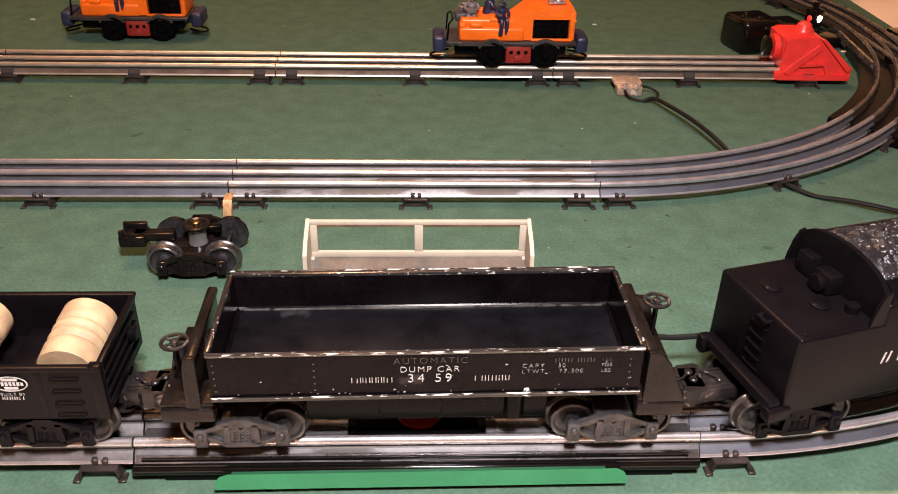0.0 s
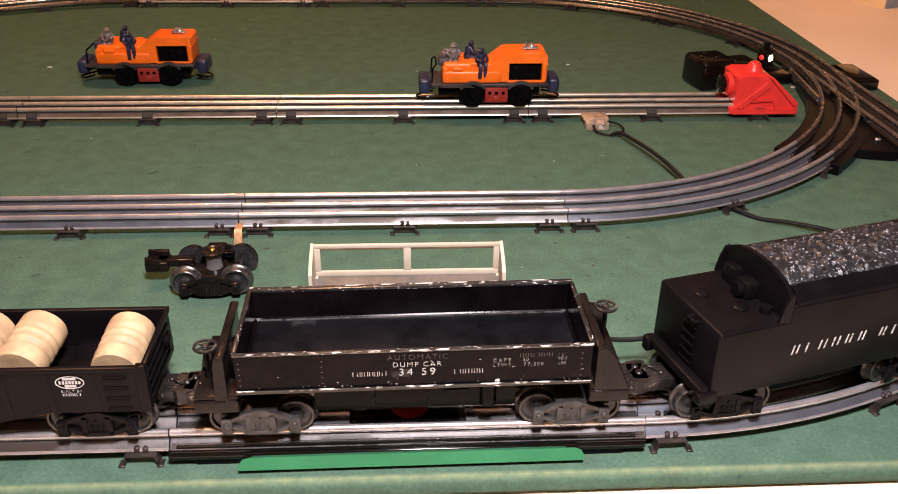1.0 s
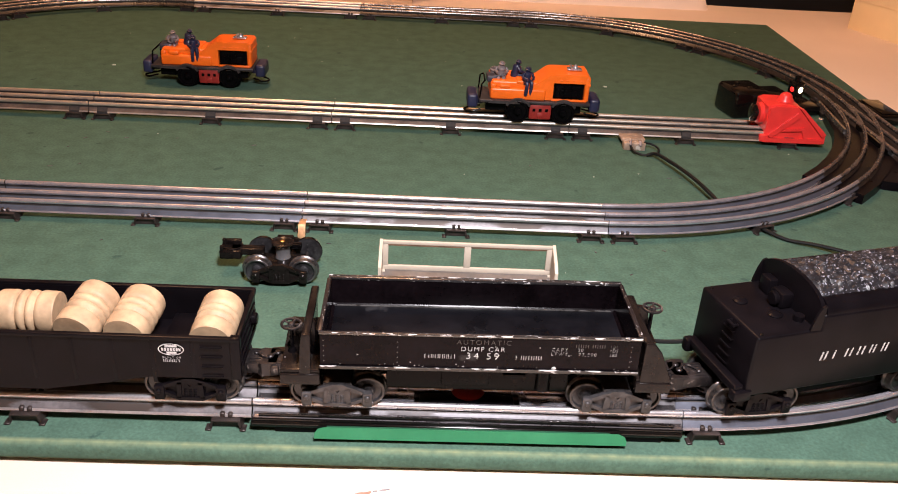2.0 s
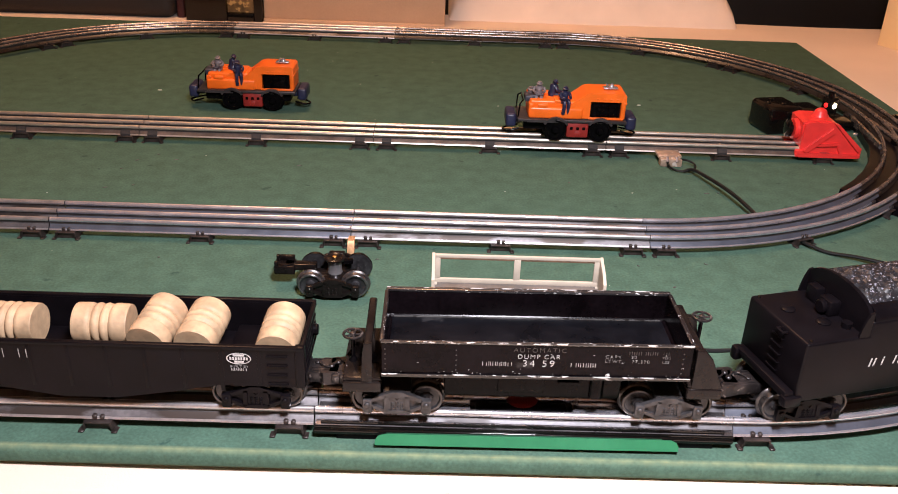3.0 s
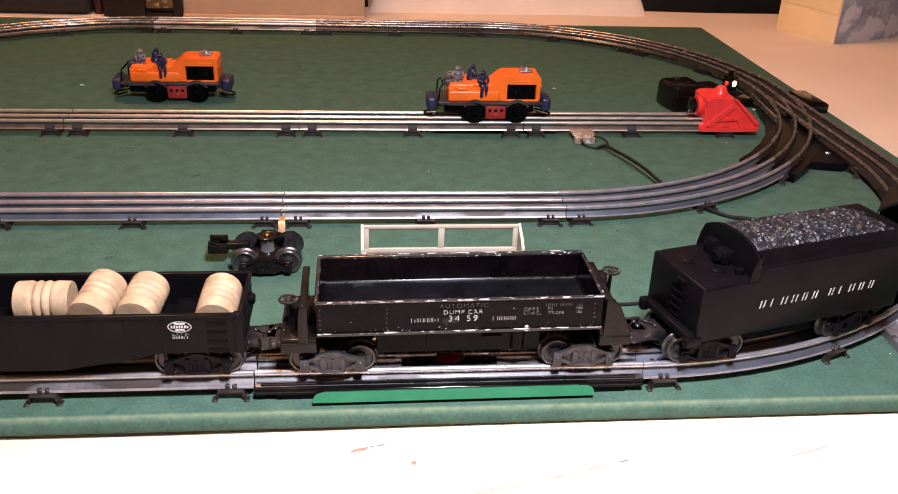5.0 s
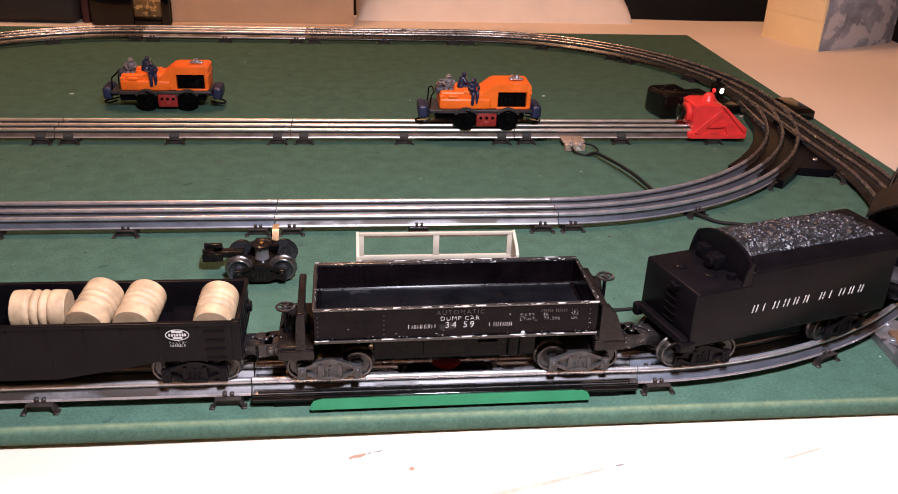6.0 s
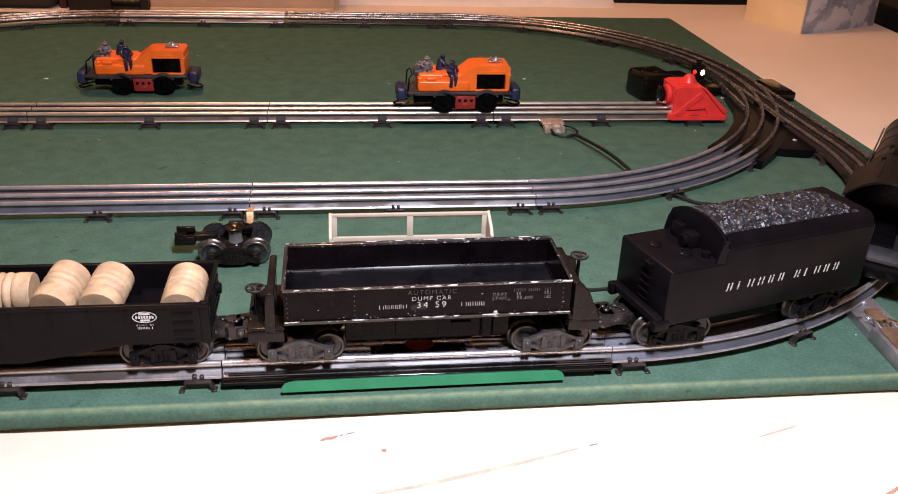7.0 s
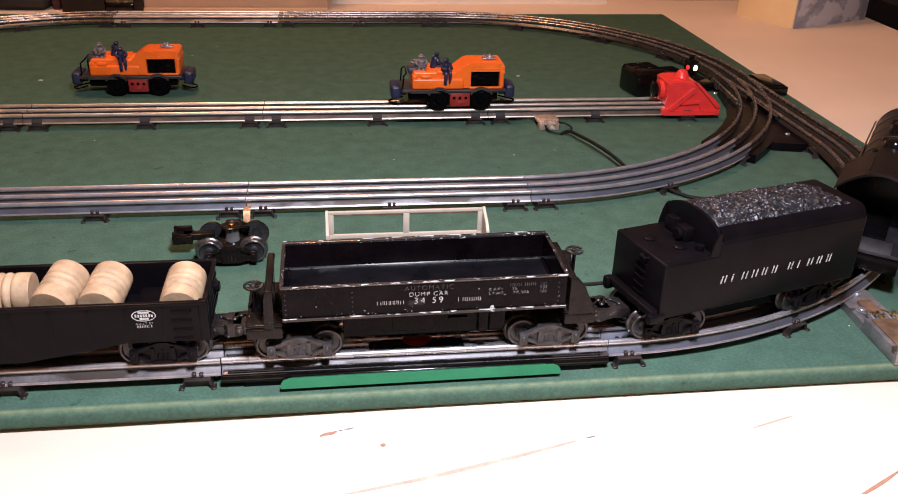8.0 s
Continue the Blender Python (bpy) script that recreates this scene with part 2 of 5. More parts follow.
PENGREY = mat("grey_pencil", (0.22, 0.19, 0.19), 0.9, vary=0.2, scale=80)
PENLINE = mat("faint_red_line", (0.515, 0.325, 0.26), 0.9, vary=0.2, scale=80)
PENRED = mat("faded_red_mark", (0.36, 0.19, 0.13), 0.9, vary=0.2, scale=80)
LINT = mat("pale_lint", (0.45, 0.50, 0.42), 0.9, vary=0.2, scale=300)
DULLGREY = mat("dull_grey_metal", (0.040, 0.038, 0.042), 0.45, 0.6, vary=0.3, scale=90)
CASEGREY = mat("worn_grey_tin", (0.26, 0.24, 0.24), 0.38, 0.6, vary=0.25, scale=90, spots=(0.10, 0.07, 0.06), spot_scale=120, spot_level=0.64)
BRASS = mat("brass_wire", (0.7, 0.48, 0.2), 0.3, 1.0, vary=0.2)


def glow(name, colour, strength):
    m = bpy.data.materials.new(name)
    m.use_nodes = True
    b = m.node_tree.nodes["Principled BSDF"]
    b.inputs["Base Color"].default_value = (*colour, 1)
    b.inputs["Emission Color"].default_value = (*colour, 1)
    b.inputs["Emission Strength"].default_value = strength
    return m


LAMPLENS = glow("lit_lens", (1.0, 0.82, 0.45), 9)
REDLENS = glow("red_lens", (1.0, 0.02, 0.02), 1.2)


# ---- mesh helpers ----
def box(bm, x0, x1, y0, y1, z0, z1, bev=0.0, seg=2, m=None):
    vs = bmesh.ops.create_cube(bm, size=1)["verts"]
    for v in vs:
        v.co = Vector(((x0 + x1) / 2 + v.co.x * (x1 - x0), (y0 + y1) / 2 + v.co.y * (y1 - y0), (z0 + z1) / 2 + v.co.z * (z1 - z0)))
    if bev:
        es = {e for v in vs for e in v.link_edges}
        r = bmesh.ops.bevel(bm, geom=list(es), offset=bev, segments=seg, affect="EDGES", profile=0.5)
        vs = list({v for f in r["faces"] for v in f.verts} | {v for v in vs if v.is_valid})
    if m is not None:
        bmesh.ops.transform(bm, matrix=m, verts=vs)
    return vs


def lathe(bm, profile, m=Matrix(), n=24):
    """Turns (radius, height) pairs about z; the ends are closed."""
    rings = []
    for r, h in profile:
        rings.append([bm.verts.new(m @ Vector((r * math.cos(2 * math.pi * i / n), r * math.sin(2 * math.pi * i / n), h))) for i in range(n)])
    for a, b in zip(rings, rings[1:]):
        for i in range(n):
            bm.faces.new((a[i], a[(i + 1) % n], b[(i + 1) % n], b[i]))
    bm.faces.new(list(reversed(rings[0])))
    bm.faces.new(rings[-1])


def along(p0, p1):
    """The pose whose z runs from p0 to p1."""
    d = Vector(p1) - Vector(p0)
    return Matrix.Translation(p0) @ d.to_track_quat("Z", "Y").to_matrix().to_4x4()


def cyl(bm, p0, p1, r, n=16, r1=None, soft=0.0):
    h = (Vector(p1) - Vector(p0)).length
    r1 = r if r1 is None else r1
    prof = [(r, 0), (r1, h)] if not soft else [(r - soft, 0), (r, soft), (r1, h - soft), (r1 - soft, h)]
    lathe(bm, prof, along(p0, p1), n)


def prism(bm, pts, a, b, axis="y"):
    """A flat outline drawn out from a to b: (x, z) points along y, or (y, z) along x, or (x, y) along z."""
    def put(p, t):
        return {"y": (p[0], t, p[1]), "x": (t, p[0], p[1]), "z": (p[0], p[1], t)}[axis]
    va, vb = [bm.verts.new(put(p, a)) for p in pts], [bm.verts.new(put(p, b)) for p in pts]
    n = len(pts)
    fs = [bm.faces.new(va), bm.faces.new(list(reversed(vb)))]
    for i in range(n):
        fs.append(bm.faces.new((va[i], vb[i], vb[(i + 1) % n], va[(i + 1) % n])))
    bmesh.ops.recalc_face_normals(bm, faces=fs)
    return va + vb


def tube(bm, pts, r, n=8):
    """A round bar through the points."""
    pts = [Vector(p) for p in pts]
    rings = []
    for i, p in enumerate(pts):
        d = (pts[min(i + 1, len(pts) - 1)] - pts[max(i - 1, 0)]).normalized()
        side = d.cross(Vector((0, 0, 1)))
        side = side.normalized() if side.length > 1e-4 else Vector((1, 0, 0))
        up = side.cross(d)
        rings.append([bm.verts.new(p + r * (math.cos(2 * math.pi * k / n) * side + math.sin(2 * math.pi * k / n) * up)) for k in range(n)])
    for a, b in zip(rings, rings[1:]):
        for k in range(n):
            bm.faces.new((a[k], a[(k + 1) % n], b[(k + 1) % n], b[k]))
    bm.faces.new(list(reversed(rings[0])))
    bm.faces.new(rings[-1])


def smooth_line(pts, steps=6):
    """Points on a smooth line through pts."""
    pts = [Vector(p) for p in pts]
    out = []
    for i in range(len(pts) - 1):
        a, b, c, d = pts[max(i - 1, 0)], pts[i], pts[i + 1], pts[min(i + 2, len(pts) - 1)]
        for k in range(steps):
            t = k / steps
            out.append(0.5 * (2 * b + (c - a) * t + (2 * a - 5 * b + 4 * c - d) * t * t + (3 * b - a - 3 * c + d) * t ** 3))
    return out + [pts[-1]]


def sweep(bm, prof, rows):
    """A closed (side, up) outline carried along rows of (x, y, heading in radians)."""
    rings = []
    for x, y, h in rows:
        s, c = math.sin(h), math.cos(h)
        rings.append([bm.verts.new((x - s * a, y + c * a, z)) for a, z in prof])
    n = len(prof)
    fs = []
    for a, b in zip(rings, rings[1:]):
        for i in range(n):
            fs.append(bm.faces.new((a[i], b[i], b[(i + 1) % n], a[(i + 1) % n])))
    fs.append(bm.faces.new(rings[0]))
    fs.append(bm.faces.new(list(reversed(rings[-1]))))
    bmesh.ops.recalc_face_normals(bm, faces=fs)


def soften(bm, width, seg=2):
    """Rounds the sharp edges of all that the mesh holds."""
    bmesh.ops.remove_doubles(bm, verts=bm.verts, dist=1e-6)
    es = [e for e in bm.edges if len(e.link_faces) == 2 and e.calc_face_angle(0) > 0.6]
    bmesh.ops.bevel(bm, geom=es, offset=width, segments=seg, affect="EDGES", profile=0.5, clamp_overlap=True)


def link(name, bm, material, sharp=38):
    me = bpy.data.meshes.new(name)
    bm.to_mesh(me)
    bm.free()
    me.materials.append(material)
    me.polygons.foreach_set("use_smooth", [True] * len(me.polygons))
    me.set_sharp_from_angle(angle=radians(sharp))
    return new(name, me)


def part(name, bm, material, parent, label="", m=None):
    ob = link(name, bm, material)
    ob.parent = parent
    if m is not None:
        ob.matrix_local = m
    return tagged(ob, label)


def thing(name, m, label, category, group=""):
    ob = new(name)
    ob.empty_display_size = 0.02
    ob.matrix_world = m
    return tagged(ob, label, category, group)


def structure(name, bm, material, label, category=""):
    return tagged(link(name, bm, material), label, category or name.split("_")[0], kind="structure")


def made(fn):
    bm = bmesh.new()
    fn(bm)
    return bm


def letters(words, size, material, parent, at, turn, name="lettering", wide=1.0, label=""):
    """Raised writing, its middle at the place given."""
    cu = bpy.data.curves.new(name, "FONT")
    cu.body, cu.size, cu.align_x, cu.align_y, cu.extrude = words, size, "CENTER", "CENTER", 0.0001
    cu.offset = -0.00009 if size < 0.007 else 0.0
    cu.space_character = wide
    tmp = bpy.data.objects.new(name, cu)
    scene.collection.objects.link(tmp)
    me = bpy.data.meshes.new_from_object(tmp)
    bpy.data.objects.remove(tmp)
    me.materials.append(material)
    ob = new(name, me)
    ob.parent = parent
    ob.matrix_local = Matrix.Translation(at) @ turn
    return tagged(ob, label)


UPRIGHT = pose(0, 0, 0, 90, 0, 0)

# ---- the room, the bed and the felt board ----
BED = -0.0125
structure("floor", made(lambda bm: box(bm, -2.6, 2.6, -2.2, 2.8, -0.72, -0.62)), FLOORM, "brown carpeted floor of the room")
structure("ceiling", made(lambda bm: box(bm, -2.6, 2.6, -2.2, 2.8, 1.85, 1.95)), WALLP, "plain cream ceiling of the room")
structure("wall_north", made(lambda bm: box(bm, -2.6, 2.6, 2.7, 2.8, -0.62, 1.85)), WALLP, "plain cream wall behind the bed")
structure("wall_south", made(lambda bm: box(bm, -2.6, 2.6, -2.2, -2.1, -0.62, 1.85)), WALLP, "plain cream wall")
structure("wall_east", made(lambda bm: box(bm, 2.5, 2.6, -2.1, 2.7, -0.62, 1.85)), WALLP, "plain cream wall")
structure("wall_west", made(lambda bm: box(bm, -2.6, -2.5, -2.1, 2.7, -0.62, 1.85)), WALLP, "plain cream wall")


def grid_sheet(bm, x0, x1, y0, y1, nx, ny, height):
    vs = [[bm.verts.new((x0 + (x1 - x0) * i / nx, y0 + (y1 - y0) * j / ny, height(i / nx, j / ny, x0 + (x1 - x0) * i / nx, y0 + (y1 - y0) * j / ny)))
           for i in range(nx + 1)] for j in range(ny + 1)]
    for j in range(ny):
        for i in range(nx):
            bm.faces.new((vs[j][i], vs[j][i + 1], vs[j + 1][i + 1], vs[j + 1][i]))


def bed_height(u, v, x, y):
    d = noise.noise(Vector((x * 2.2, y * 2.2, 0.3))) * 0.004 + noise.noise(Vector((x * 7, y * 7, 4.3))) * 0.0012
    under = -1.1 < x < 0.53 and -0.03 < y < 1.05
    z = BED + (min(d, 0) - 0.001 if under else d)
    if x > 0.92:
        z -= 0.30 * min(1, (x - 0.92) / 0.06) ** 1.5
    if y > 1.22:
        z -= 0.30 * min(1, (y - 1.22) / 0.08) ** 1.5
    return z


bed = thing("bed", pose(0, 0, BED), "bed covered with a plain pale sheet", "bed")
part("sheet", made(lambda bm: grid_sheet(bm, -1.3, 1.0, -1.15, 1.34, 115, 125, bed_height)), SHEET, bed, "pale cotton bed sheet", pose(0, 0, -BED))
part("mattress", made(lambda bm: box(bm, -1.28, 0.93, -1.1, 1.26, -0.25, -0.035, 0.03)), PILLOW, bed)
part("bed_base", made(lambda bm: box(bm, -1.25, 0.90, -1.05, 1.22, -0.60, -0.25)), DARK, bed)

board = thing("train_board", pose(0, 0, 0), "flat board wrapped in dark green felt lying on the bed", "board")


def board_mesh(bm):
    box(bm, -1.08, 0.521, -0.0195, 1.040, BED + 0.0005, 0.0, 0.0035, 3)


part("felt_top", made(board_mesh), FELT, board)

# ---- track ----
RAIL_Z, HALF = 0.0165, 0.0166
SECTION = 0.2480


def rail_outline(off):
    """A tubular rail: round head, short web, sloping skirt and an upright lip."""
    half = [(0.0045, 0.0065), (0.0050, 0.0068), (0.0049, 0.0073), (0.0042, 0.0081), (0.0016, 0.0112), (0.0009, 0.0117), (0.0009, 0.0126), (0.0017, 0.0131), (0.0021, 0.0138), (0.0021, 0.0149), (0.0012, 0.0161), (0.0005, RAIL_Z)]
    return [(a + off, z) for a, z in half] + [(-a + off, z) for a, z in reversed(half)]


def rail(name, bm, material, parent):
    """A rail whose head and lip are worn bright, with a dull skirt and shade painted into the groove under the head."""
    ob = part(name, bm, material, parent)
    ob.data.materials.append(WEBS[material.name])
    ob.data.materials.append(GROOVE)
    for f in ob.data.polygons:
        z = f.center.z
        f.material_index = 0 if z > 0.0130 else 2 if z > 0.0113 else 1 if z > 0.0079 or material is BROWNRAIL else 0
    return ob


def tie_mesh(bm):
    """A pressed-steel tie: a channel with splayed feet and the tabs that clamp the rails, its ends blocked to darken
    the inside.
    """
    ring = [(-0.0090, 0.0), (-0.0079, 0.0), (-0.0068, 0.0056), (0.0068, 0.0056), (0.0079, 0.0), (0.0090, 0.0), (0.0089, 0.0012), (0.0078, 0.0064), (-0.0078, 0.0064), (-0.0089, 0.0012)]
    prism(bm, ring, -0.0247, 0.0247, "y")
    # Recessed plates added to keep light out of the channel.
    for y in (-0.0215, 0.0215):
        prism(bm, [(-0.0079, 0.0004), (0.0079, 0.0004), (0.0067, 0.0058), (-0.0067, 0.0058)], y - 0.0005, y + 0.0005)
    for x in (-1, 1):
        for y in (-1, 1):
            box(bm, *sorted((x * 0.0078, x * 0.0112)), *sorted((y * 0.0205, y * 0.0262)), 0.0, 0.0012, 0.0004, 1)
    for y in (-HALF, 0, HALF):
        for s in (-1, 1):
            box(bm, -0.0034, -0.0006, y + s * 0.0040 - 0.0014, y + s * 0.0040 + 0.0016, 0.0064, 0.0094, 0.0005, 1)
            box(bm, 0.0010, 0.0036, y + s * 0.0042 - 0.0014, y + s * 0.0042 + 0.0015, 0.0064, 0.0092, 0.0005, 1)


def tie_insulator(bm):
    """Dark fibre pads folded up against the rails over a tie."""
    for y in (-HALF, 0, HALF):
        w = 0.0050 if y < 0 else 0.0080
        top = 0.0124 if y < 0 else 0.0142
        prism(bm, [(y - 0.0054, 0.0064), (y - 0.0052, 0.0082), (y - 0.0020, 0.0116), (y - 0.0018, 0.0118), (y - 0.0026, top), (y - 0.0034, top), (y - 0.0038, 0.0112), (y - 0.0060, 0.0088), (y - 0.0060, 0.0064)], -w, w, "x")


def add_tie(parent, m, pads=False):
    tie = part("tie", made(tie_mesh), TIE, parent, m=m)
    if pads:
        part("insulator", made(tie_insulator), TIEDARK, tie)


def straight_track(rail_mat, length=SECTION, label="", name="straight_track", pads=False):
    ob = thing(name, Matrix(), label, "train track", "track sections")
    for off in (-HALF, 0, HALF):
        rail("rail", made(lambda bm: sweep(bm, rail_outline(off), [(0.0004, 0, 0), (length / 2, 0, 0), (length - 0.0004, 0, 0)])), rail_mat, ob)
        part("track_pin", made(lambda bm: cyl(bm, (length - 0.004, off, RAIL_Z - 0.0022), (length + 0.004, off, RAIL_Z - 0.0022), 0.0010, 8)), TIE, ob)
    for x in (0.0142, length / 2, length - 0.0142):
        add_tie(ob, pose(x, 0, 0), pads)
    return ob


def curve_track(rail_mat, radius, degrees, label="", ties=True):
    """Starts at the origin heading +x and bends to the left."""
    ob = thing("curved_track", Matrix(), label, "train track", "track sections")
    n = 20
    a = radians(degrees)
    for off in (-HALF, 0, HALF):
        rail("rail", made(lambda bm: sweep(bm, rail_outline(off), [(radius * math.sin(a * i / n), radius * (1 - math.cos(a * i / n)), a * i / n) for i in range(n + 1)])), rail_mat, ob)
    for f in (0.046, 0.5, 0.945):
        add_tie(ob, pose(radius * math.sin(a * f), radius * (1 - math.cos(a * f)), 0, 0, 0, degrees * f))
    return ob


MID_Y, BACK_Y, NEAR_Y = 0.2630, 0.4945, 0.0205
MID_X, R_IN = 0.107, 0.351
MID_JOINT, BACK_JOINT, FAR_JOINT, NEAR_JOINT = 0.1130, 0.1130, -0.1398, 0.1120
clean = straight_track(STEEL, label="straight three-rail tinplate track section with bright bluish rails")
clean.matrix_world = pose(MID_JOINT - 2 * SECTION, MID_Y, 0)
dull = straight_track(DULL, label="straight three-rail tinplate track section with tarnished rails")
dull.matrix_world = pose(MID_JOINT - SECTION, MID_Y, 0)
copy_thing(dull, pose(MID_JOINT - 3 * SECTION, MID_Y, 0))
copy_thing(dull, pose(MID_JOINT - 4 * SECTION, MID_Y, 0))
old = straight_track(WORNRAIL, label="straight three-rail tinplate track section with black fibre pads", pads=True)
old.matrix_world = pose(BACK_JOINT, BACK_Y, 0)
for i in range(1, 5):
    copy_thing(old, pose(BACK_JOINT - i * SECTION, BACK_Y, 0))
for i in (1, 2, 3):
    copy_thing(dull, pose(-0.131 - i * SECTION, NEAR_Y, 0))
FAR_Y = MID_Y + 2 * R_IN
copy_thing(dull, pose(FAR_JOINT - SECTION, FAR_Y, 0))
LEAD = math.asin((MID_JOINT - MID_X) / R_IN)
bend = curve_track(STEEL, R_IN, 45 - math.degrees(LEAD), "curved three-rail tinplate track section with bright bluish rails")
bend.matrix_world = pose(MID_JOINT, MID_Y + R_IN * (1 - math.cos(LEAD)), 0, 0, 0, math.degrees(LEAD))
brown = curve_track(BROWNRAIL, R_IN, 45, "curved three-rail tinplate track section with tarnished rails")
CY = MID_Y + R_IN
brown.matrix_world = pose(MID_X + R_IN * math.sin(radians(90)), CY, 0, 0, 0, 90)
copy_thing(brown, pose(MID_X + R_IN * math.sin(radians(135)), CY + R_IN * math.cos(radians(45)), 0, 0, 0, 135))
far = straight_track(BROWNRAIL, label="straight three-rail track section with dark oxidised rails")
far.matrix_world = pose(FAR_JOINT, FAR_Y, 0)
copy_thing(brown, pose(FAR_JOINT - SECTION, FAR_Y, 0, 0, 0, 180))
copy_thing(brown, pose(FAR_JOINT - SECTION - R_IN * math.sin(radians(45)), CY + R_IN * math.cos(radians(45)), 0, 0, 0, 225))
# the outer loop's curve under the tender and the engine
R_OUT, OUT_DEG = 0.350, 45.0
outer = curve_track(STEEL, R_OUT, OUT_DEG, "curved three-rail tinplate track section under the tender")
outer.matrix_world = pose(NEAR_JOINT, NEAR_Y, 0)
outer2 = curve_track(BROWNRAIL, R_OUT, OUT_DEG, "curved three-rail track section with dark oxidised rails under the engine")
outer2.matrix_world = (pose(NEAR_JOINT + R_OUT * math.sin(radians(OUT_DEG)), NEAR_Y + R_OUT * (1 - math.cos(radians(OUT_DEG))), 0, 0, 0, OUT_DEG))
LEG = (NEAR_JOINT + R_OUT * math.sin(radians(2 * OUT_DEG)), NEAR_Y + R_OUT * (1 - math.cos(radians(2 * OUT_DEG))))

# ---- the switch ----
switch = thing("track_switch", Matrix(), "black switch track with a motor cover and a lit lantern", "track switch")


def switch_plate(bm):
    pts = []
    for i in range(9):
        a = radians(-47 + 47 * i / 8)
        pts.append((MID_X + (R_IN + 0.030) * math.cos(a), CY + (R_IN + 0.030) * math.sin(a)))
    inner = []
    for i in range(9):
        a = radians(-47 + 47 * i / 8)
        inner.append((MID_X + (R_IN - 0.030) * math.cos(a), CY + (R_IN - 0.030) * math.sin(a)))
    prism(bm, pts + inner[::-1], 0.0, 0.0093, "z")


def leg_plate(bm):
    prism(bm, [(0.405, 0.372), (0.432, 0.366), (0.490, 0.383), (0.492, 0.40), (0.485, 0.60), (0.43, 0.60), (0.40, 0.46), (0.366, 0.40), (0.378, 0.386)], 0.0, 0.0088, "z")


part("base_plate", made(switch_plate), PLASTIC, switch)
part("leg_plate", made(leg_plate), PLASTIC, switch)
for off in (-HALF, 0, HALF):
    rail("curved_rail", made(lambda bm: sweep(bm, rail_outline(off), [(MID_X + R_IN * math.sin(radians(45 + 45 * i / 16)), CY - R_IN * math.cos(radians(45 + 45 * i / 16)), radians(45 + 45 * i / 16)) for i in range(17)])), BROWNRAIL, switch)
    rail("straight_rail", made(lambda bm: sweep(bm, rail_outline(off), [(LEG[0], LEG[1], radians(91)), (LEG[0] - 0.215 * math.sin(radians(1)), LEG[1] + 0.215, radians(91))])), BROWNRAIL, switch)
part("guard_rail", made(lambda bm: sweep(bm, [(-0.0015, 0.0055), (0.0015, 0.0055), (0.0015, 0.0145), (-0.0015, 0.0145)], [(0.418, 0.50, radians(86)), (0.424, 0.56, radians(83)), (0.428, 0.60, radians(88))])), BROWNRAIL, switch)
part("frog", made(lambda bm: prism(bm, [(0.437, 0.44), (0.444, 0.44), (0.442, 0.51), (0.439, 0.52)], 0.005, 0.0145, "z")), BAKELITE, switch)


def motor_cover(bm):
    m = Matrix.Translation((0.350, 0.588, 0)) @ pose(0, 0, 0, 0, 0, 12)
    box(bm, -0.042, 0.000, -0.022, 0.024, 0.0, 0.033, 0.005, 3, m)
    box(bm, -0.010, 0.034, -0.018, 0.020, 0.0, 0.027, 0.006, 3, m)
    box(bm, 0.02, 0.075, -0.020, 0.022, 0.0, 0.012, 0.004, 2, m)


part("motor_cover", made(motor_cover), BAKELITE, switch)
for dx, dy in ((-0.028, -0.004), (-0.020, 0.010), (-0.012, -0.008)):
    part("cover_screw", made(lambda bm: lathe(bm, [(0.003, 0), (0.003, 0.0012), (0.0015, 0.0024)], pose(0.345 + dx, 0.584 + dy, 0.0325), 12)), BAKELITE, switch)
lantern = part("lantern", made(lambda bm: (box(bm, -0.0065, 0.0065, -0.0065, 0.0065, 0.0, 0.018, 0.0015), cyl(bm, (0, 0, 0.018), (0, 0, 0.023), 0.004, 12), cyl(bm, (0, 0, -0.016), (0, 0, 0), 0.003, 10))),
               BAKELITE, switch, m=pose(0.383, 0.567, 0.028, 0, 0, 28))
part("clear_lens", made(lambda bm: lathe(bm, [(0.0036, 0), (0.0033, 0.0008), (0.0020, 0.0016), (0.0006, 0.0019)], Matrix.Translation((0, -0.0062, 0.009)) @ pose(0, 0, 0, 90, 0, 0), 16)), LAMPLENS, lantern, "glowing clear lens")
part("red_lens", made(lambda bm: lathe(bm, [(0.0030, 0), (0.0026, 0.0008), (0.0012, 0.0015)], Matrix.Translation((-0.0062, 0, 0.009)) @ pose(0, 0, 0, 0, -90, 0), 16)), REDLENS, lantern, "red lens")
part("switch_box", made(lambda bm: (box(bm, -0.014, 0.014, -0.030, 0.030, 0.0, 0.012, 0.002), box(bm, -0.011, 0.011, -0.026, 0.026, 0.012, 0.0132, 0.0006))), BAKELITE, switch, m=pose(0.4985, 0.590, 0, 0, 0, 3))
for x, y in ((0.43, 0.395), (0.462, 0.40), (0.385, 0.515), (0.41, 0.545)):
    part("terminal_screw", made(lambda bm: cyl(bm, (x, y, 0.0085), (x, y, 0.0108), 0.0028, 10, soft=0.0006)), STEEL, switch)


